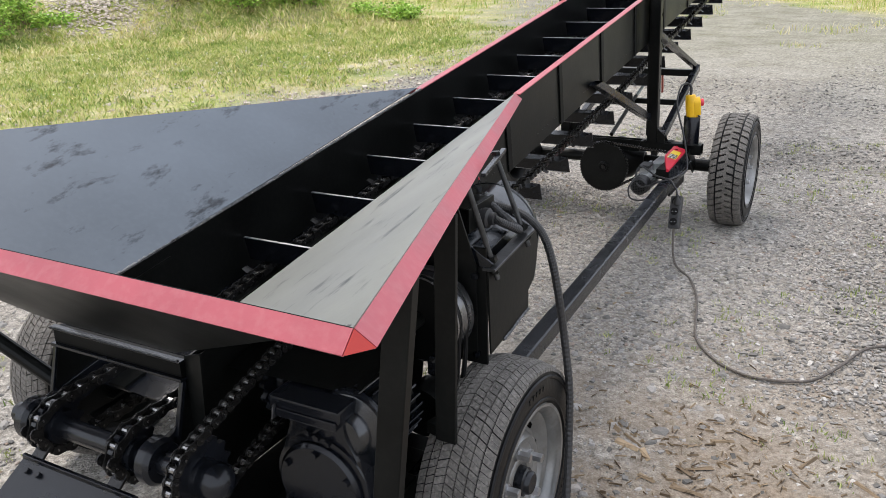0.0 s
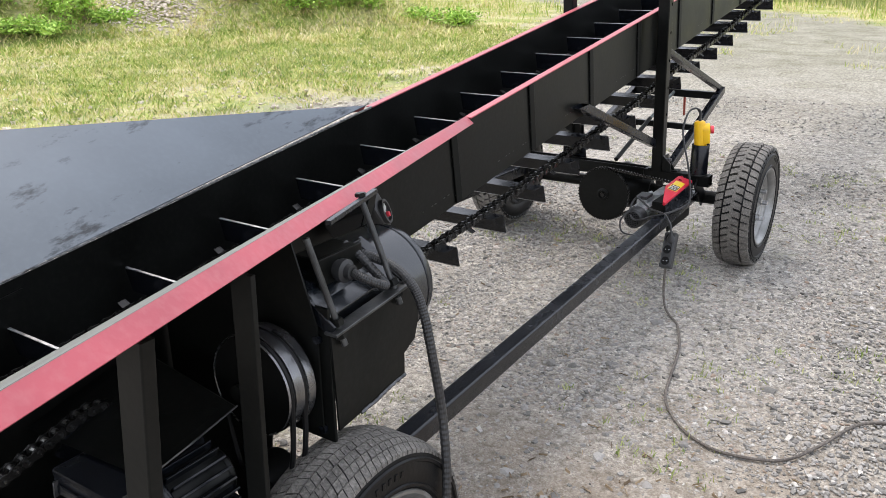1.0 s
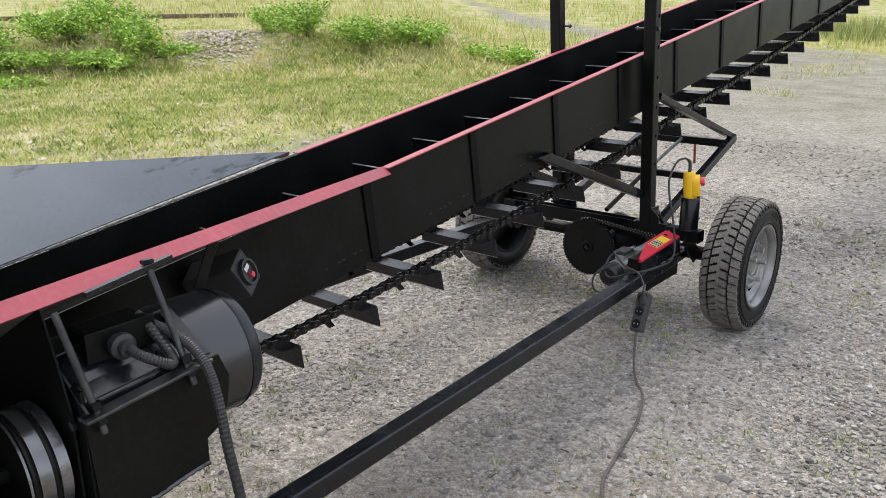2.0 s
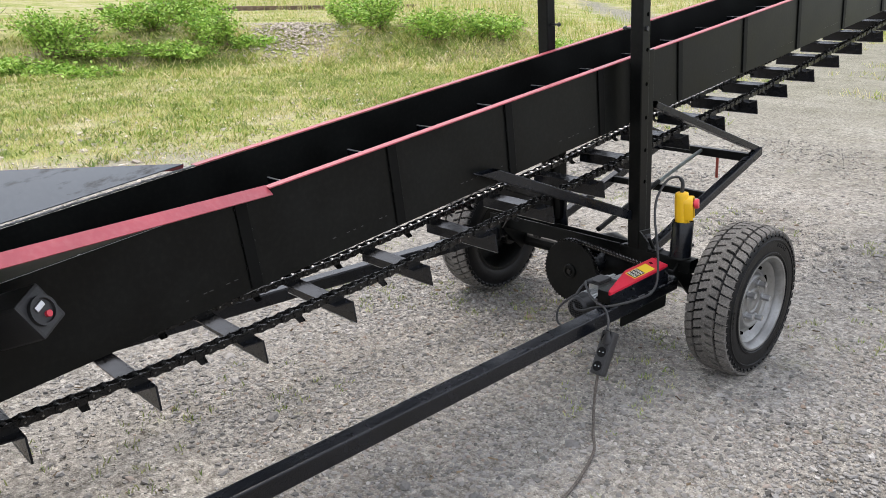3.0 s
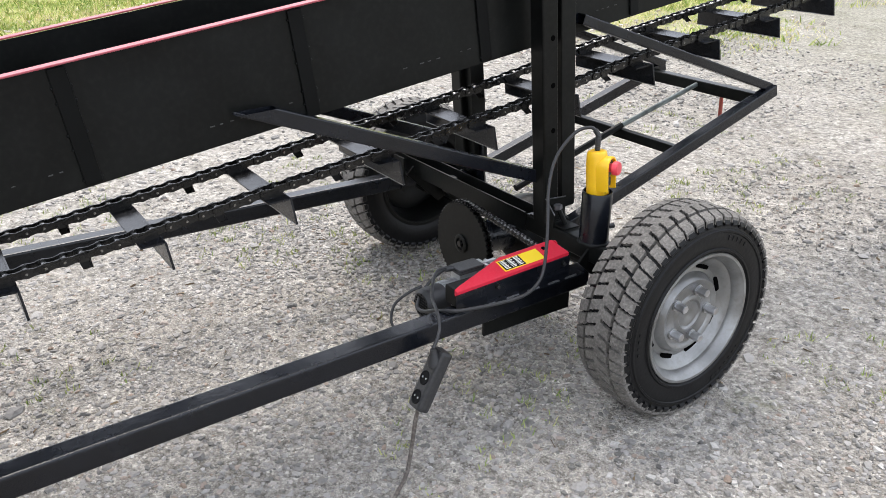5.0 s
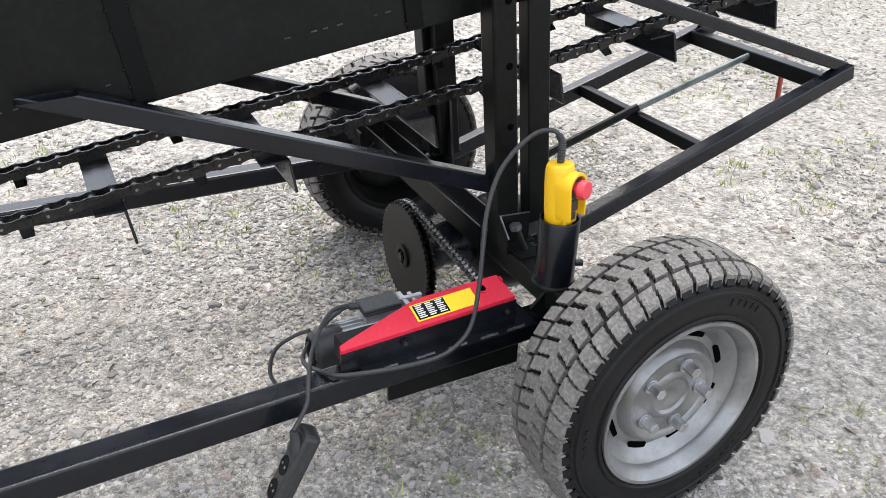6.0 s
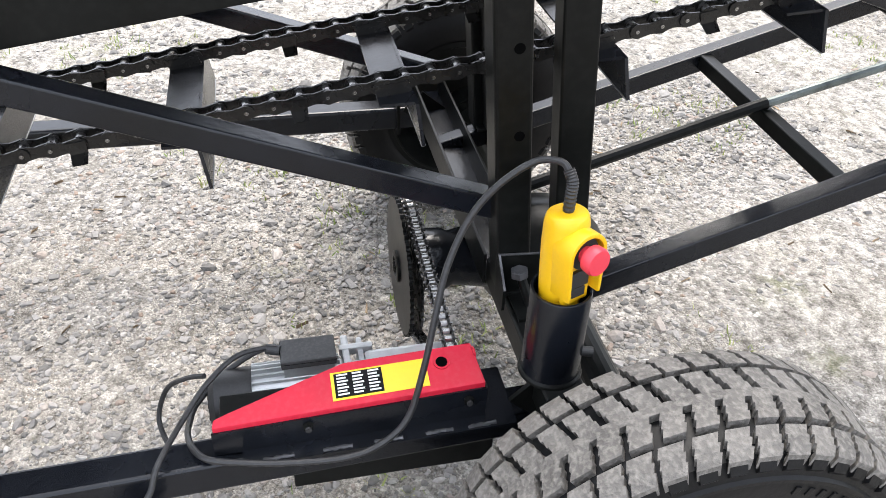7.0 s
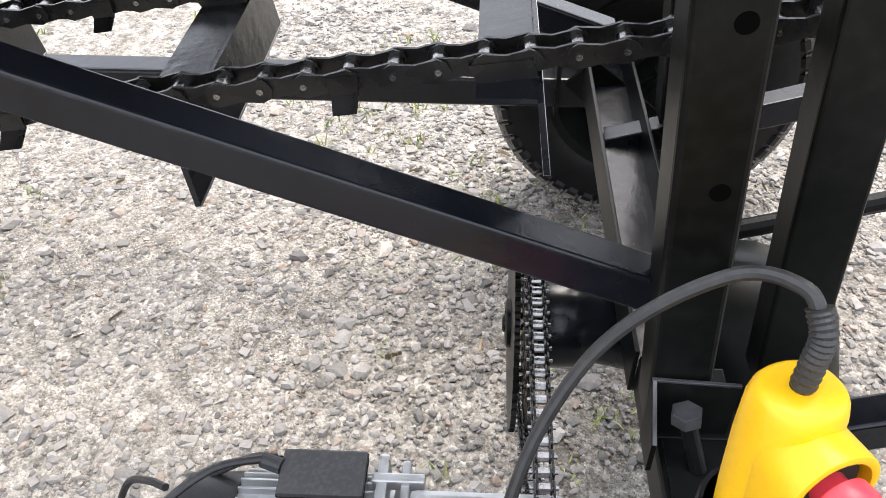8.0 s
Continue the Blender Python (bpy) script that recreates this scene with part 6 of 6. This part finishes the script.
def blades(name, centres, per, low, high, spread, width, mat, label, category, lean=0.6):
    n = len(centres) * per
    c = np.repeat(centres, per, 0)
    base = c + np.stack([gen.normal(0, spread, n), gen.normal(0, spread, n), np.zeros(n)], 1)
    h = gen.uniform(low, high, n) * np.repeat(gen.uniform(0.6, 1.25, len(centres)), per)
    t = gen.uniform(0, 2 * math.pi, n)
    w = width * gen.uniform(0.6, 1.3, n)
    side = np.stack([np.cos(t) * w, np.sin(t) * w, np.zeros(n)], 1)
    a = gen.uniform(0, 2 * math.pi, n)
    tip = base + np.stack([np.cos(a) * h * lean * gen.random(n), np.sin(a) * h * lean * gen.random(n), h], 1)
    mid = (base + tip) / 2 + np.stack([np.zeros(n), np.zeros(n), h * 0.10], 1)
    v = np.stack([base - side, base + side, mid + side * 0.7, mid - side * 0.7, tip], 1).reshape(-1, 3)
    k = 5 * np.arange(n)[:, None]
    tri = np.concatenate([k + np.array([[0, 1, 2]]), k + np.array([[0, 2, 3]]), k + np.array([[3, 2, 4]])], 0)
    fast(name, v, tri, mat, label, category)


def turf_edge(x, y):
    """How far inside the turf a place lies: the yard narrows behind the conveyor to a track that leads off across the turf."""
    left = np.minimum(np.minimum(0.28 * y - 7.4, 0.2 - 0.40 * y), 18.1 - 1.06 * y) - x
    n = np.array([noise.noise((float(a) * 0.45, float(b) * 0.45, 7.0)) for a, b in zip(x, y)])
    return np.maximum(left, np.minimum(np.maximum(y + 1.6 * x - 22.0, y + 0.8 * x - 24.0), y - 19.5)) + 2.4 * n


def scatter(count, area):
    x, y = gen.uniform(area[0], area[1], count), gen.uniform(area[2], area[3], count)
    s = turf_edge(x, y)
    keep = gen.random(count) < np.clip(0.30 + 0.28 * s, 0, 1)
    return np.stack([x[keep], y[keep], bank(x[keep], y[keep])], 1)


blades("turf", scatter(16000, (-13.0, -2.2, 1.0, 17.0)), 10, 0.012, 0.055, 0.07, 0.0048, GRASS, "short patchy green and straw-coloured turf", "grass", 1.5)
blades("far_turf", scatter(10500, (-26.0, 6.0, 6.0, 36.0)), 9, 0.02, 0.10, 0.13, 0.009, GRASS, "longer green and dry turf further off", "grass", 1.4)
blades("meadow", scatter(4200, (-50.0, 14.0, 21.0, 62.0)), 9, 0.12, 0.46, 0.16, 0.014, GRASS, "tall dry meadow grass behind the yard", "grass")
x, y = gen.uniform(-9.0, 5.0, 1500), gen.uniform(14.0, 30.0, 1500)
n = np.array([noise.noise((float(a) * 0.5, float(b) * 0.5, 9.0)) for a, b in zip(x, y)])
pick = n > 0.12
blades("dry_tufts", np.stack([x[pick], y[pick], bank(x[pick], y[pick])], 1), 10, 0.02, 0.13, 0.09, 0.006, GRASS, "sparse dry grass tufts in the pale far gravel", "grass", 1.2)
x, y = gen.uniform(-10.0, 6.0, 900), gen.uniform(23.0, 40.0, 900)
pick = (y + 0.9 * x - 27.5 > 0) & (x > -9.5)
blades("tall_weeds", np.stack([x[pick], y[pick], bank(x[pick], y[pick])], 1), 26, 0.2, 0.75, 0.20, 0.018, WEED, "tall flowering green weeds behind the yard", "weeds", 0.5)
blades("tussocks", scatter(2600, (-15.0, -1.8, 1.0, 20.0)), 14, 0.02, 0.10, 0.05, 0.0045, GRASS, "scattered taller grass tufts in the turf", "grass", 1.2)
x, y = gen.uniform(-19.0, -8.0, 6500), gen.uniform(4.0, 19.0, 6500)
near = np.abs(np.hypot(x - 2.0, y - 1.5) - 18.6) + 0.9 * np.array([noise.noise((float(a) * 0.6, float(b) * 0.6, 4.0)) for a, b in zip(x, y)]) < 1.5
near &= np.hypot(x + 14.25, y - 13.0) > 1.1
blades("bank_weeds", np.stack([x[near], y[near], bank(x[near], y[near])], 1), 12, 0.03, 0.15, 0.10, 0.014, GRASS, "dense low green weeds over the bank", "weeds", 1.5)
x, y = gen.uniform(-18.0, -3.0, 15000), gen.uniform(3.0, 22.0, 15000)
r = np.hypot(x - 2.0, y - 1.5) + 2.2 * np.array([noise.noise((float(a) * 0.35, float(b) * 0.35, 6.0)) for a, b in zip(x, y)])
pick = (gen.random(15000) < np.clip((r - 9.0) / 5.0, 0.0, 1)) & (turf_edge(x, y) > 0.4) & (r < 19.5) & (np.hypot(x + 14.25, y - 13.0) > 1.5)
blades("green_turf", np.stack([x[pick], y[pick], bank(x[pick], y[pick])], 1), 8, 0.015, 0.07, 0.10, 0.010, GREEN, "denser green clover and grass towards the bank", "grass", 1.6)
blades("meadow_plants", scatter(800, (-15.0, -2.2, 2.0, 19.0)), 22, 0.02, 0.09, 0.07, 0.009, WEED, "broad-leaved green weeds in the turf", "weeds", 1.8)
x, y = gen.uniform(-2.4, 2.6, 2600), gen.uniform(1.4, 8.0, 2600)
n = np.array([noise.noise((float(a) * 1.3, float(b) * 1.3, 2.0)) for a, b in zip(x, y)])
pick = n > 0.08
blades("weeds", np.stack([x[pick], y[pick], np.zeros(pick.sum())], 1), 8, 0.008, 0.032, 0.016, 0.0024, WEED, "small green weeds growing through the gravel", "weeds", 1.1)
chips = np.concatenate([np.stack([gen.normal(1.18, 0.24, 420), gen.normal(2.55, 0.32, 420), np.full(420, 0.006)], 1), np.stack([gen.uniform(-1.5, 2.4, 260), gen.uniform(1.5, 7.0, 260), np.full(260, 0.004)], 1)], 0)
m = len(chips)
t = gen.uniform(0, 2 * math.pi, m)
ln2, wd = gen.uniform(0.004, 0.022, m), gen.uniform(0.0008, 0.004, m)
ln2[:22], wd[:22] = gen.uniform(0.03, 0.055, 22), gen.uniform(0.006, 0.013, 22)
d1 = np.stack([np.cos(t) * ln2, np.sin(t) * ln2, np.zeros(m)], 1)
d2 = np.stack([-np.sin(t) * wd, np.cos(t) * wd, gen.uniform(0, 0.006, m)], 1)
up = np.array([0, 0, 0.005])
v = np.stack([chips - d1 - d2, chips + d1 - d2 * 0.6, chips + d1 + d2 * 0.7, chips - d1 + d2, chips - d1 * 0.8 - d2 * 0.5 + up, chips + d1 * 0.8 + up + d2 * 0.3], 1).reshape(-1, 3)
k = 6 * np.arange(m)[:, None]
tri = np.concatenate([k + np.array([f]) for f in ((0, 1, 5), (0, 5, 4), (1, 2, 5), (2, 3, 4), (2, 4, 5), (3, 0, 4))], 0)
fast("bark_chips", v, tri, STRAW, "brown bark and wood chips strewn on the gravel", "debris")
fl = scatter(1500, (-26.0, 4.0, 6.0, 34.0))
fl[:, 2] += gen.uniform(0.08, 0.22, len(fl))
k = 4 * np.arange(len(fl))[:, None]
q = np.array([(1, 0, 0), (0, 1, 0), (-1, 0, 0), (0, -1, 0)]) * 0.014
v = (fl[:, None, :] + q[None] + gen.normal(0, 0.004, (len(fl), 4, 3))).reshape(-1, 3)
fast("clover_flowers", v, np.concatenate([k + np.array([[0, 1, 2]]), k + np.array([[0, 2, 3]])], 0), WHITE_LABEL, "small white clover flowers in the turf", "flowers")


def bush(at, width, depth, height, seed, label="leafy bright green bush at the edge of the turf", leafy=1.0):
    """Many thin stems fanning out unevenly from several feet, with small leaves along them."""
    g = np.random.default_rng(seed)
    ob = thing("bush", at, label, "bush", group="bushes behind the turf")
    bm = bmesh.new()
    leaves, base = [], np.array(at)
    feet = [np.array([g.uniform(-0.36, 0.36) * width, g.uniform(-0.36, 0.36) * depth, 0]) for _ in range(5)]
    tall = g.uniform(0.55, 1.1, 5)
    for i in range(int(30 * width)):
        k = i % 5
        foot = base + feet[k] + g.normal(0, 0.05, 3) * np.array([1, 1, 0])
        reach = g.normal(0, 0.20, 2) * width
        tip = foot + np.array([reach[0], reach[1], height * tall[k] * g.uniform(0.5, 1.05)])
        bow = np.array([0, 0, height * 0.14])
        hose([Vector(foot), Vector((foot + tip) / 2 + bow), Vector(tip)], 0.005, steps=3, segments=4, bm=bm)
        for f in g.uniform(0.15, 1.0, int(66 * leafy)):
            leaves.append(foot + (tip - foot) * f + bow * 4 * f * (1 - f) + g.normal(0, 0.07, 3))
    tagged(part("stem_mass", bm, STRAW, ob), kind="stuff")
    c = np.array(leaves)
    m = len(c)
    a, b = g.normal(0, 1, (m, 3)), g.normal(0, 1, (m, 3))
    a[:, 2] *= 0.5
    a /= np.linalg.norm(a, axis=1, keepdims=True)
    b -= a * (a * b).sum(1, keepdims=True)
    b /= np.linalg.norm(b, axis=1, keepdims=True)
    s = g.uniform(0.022, 0.055, (m, 1))
    v = np.stack([c - a * s, c + b * s * 0.5, c + a * s * 1.1, c - b * s * 0.5], 1).reshape(-1, 3) - base
    v[:, 2] = np.maximum(v[:, 2], 0.005)
    k = 4 * np.arange(m)[:, None]
    me = bpy.data.meshes.new("leaves")
    tri = np.concatenate([k + np.array([[0, 1, 2]]), k + np.array([[0, 2, 3]])], 0)
    me.from_pydata(v.tolist(), [], tri.tolist())
    me.materials.append(LEAF)
    lv = new("leaf_mass", me)
    lv.parent = ob
    tagged(lv, kind="stuff")


def bush_at(x, y, *rest, **kw):
    bush((x, y, float(bank(x, y)) - 0.01), *rest, **kw)


for i, (bx, by, w, h) in enumerate(((-16.3, 10.2, 2.1, 0.95), (-15.0, 11.1, 1.75, 0.85), (-13.5, 14.4, 1.9, 0.85), (-11.9, 15.4, 1.6, 0.62), (-10.9, 16.2, 1.6, 0.58), (-16.1, 8.0, 1.7, 0.85), (-17.2, 11.8, 1.8, 0.9))):
    bush_at(bx, by, w, w * 0.8, h, 40 + i)
for i, (bx, by, w, h) in enumerate(((-15.6, 9.2, 2.2, 0.22), (-15.0, 10.1, 1.8, 0.20), (-15.8, 6.7, 2.2, 0.26), (-14.3, 11.9, 1.3, 0.22), (-9.4, 17.4, 1.6, 0.34), (-14.9, 8.2, 1.8, 0.16))):
    bush_at(bx, by, w, w * 0.7, h, 60 + i, label="low sprawling green weeds along the foot of the bank")
for i, (bx, by, w, h) in enumerate(((-16.9, 7.0, 1.7, 0.75), (-15.7, 8.8, 1.5, 0.26), (-16.4, 9.2, 1.5, 0.45))):
    bush_at(bx, by, w, w * 0.7, h, 77 + i, label="tangle of dry brown brushwood with a few leaves", leafy=0.15)
c = np.stack([gen.normal(-14.25, 0.75, 1500), gen.normal(13.0, 0.7, 1500)], 1)
cz = bank(c[:, 0], c[:, 1]) + 0.06 * np.exp(-((c[:, 0] + 14.25) ** 2 + (c[:, 1] - 13.0) ** 2) / 0.9)
size = 0.03 + 0.07 * gen.random(1500) ** 1.6
v = (ICO_V[None] * gen.uniform(0.6, 1.15, (1500, 12, 1)) * size[:, None, None] * 0.5 * np.array([1.2, 1.0, 0.7])) + np.concatenate([c, cz[:, None]], 1)[:, None, :]
fast("rubble_heap", v.reshape(-1, 3), (ICO_T[None] + 12 * np.arange(1500)[:, None, None]).reshape(-1, 3), PALE_STONE, "low heap of pale rubble on the bank", "rubble")
timber = thing("timber", (-28.0, 21.0, 0.85), "long weathered brown timber lying behind the bank", "timber")
part("log", beam((-31.5, 15.4, 0.93), (-25.0, 26.5, 0.93), 0.22, 0.2, bevel=0.03), material("weathered_timber", (0.16, 0.11, 0.075), 0.85, vary=0.4, scale=6), timber)
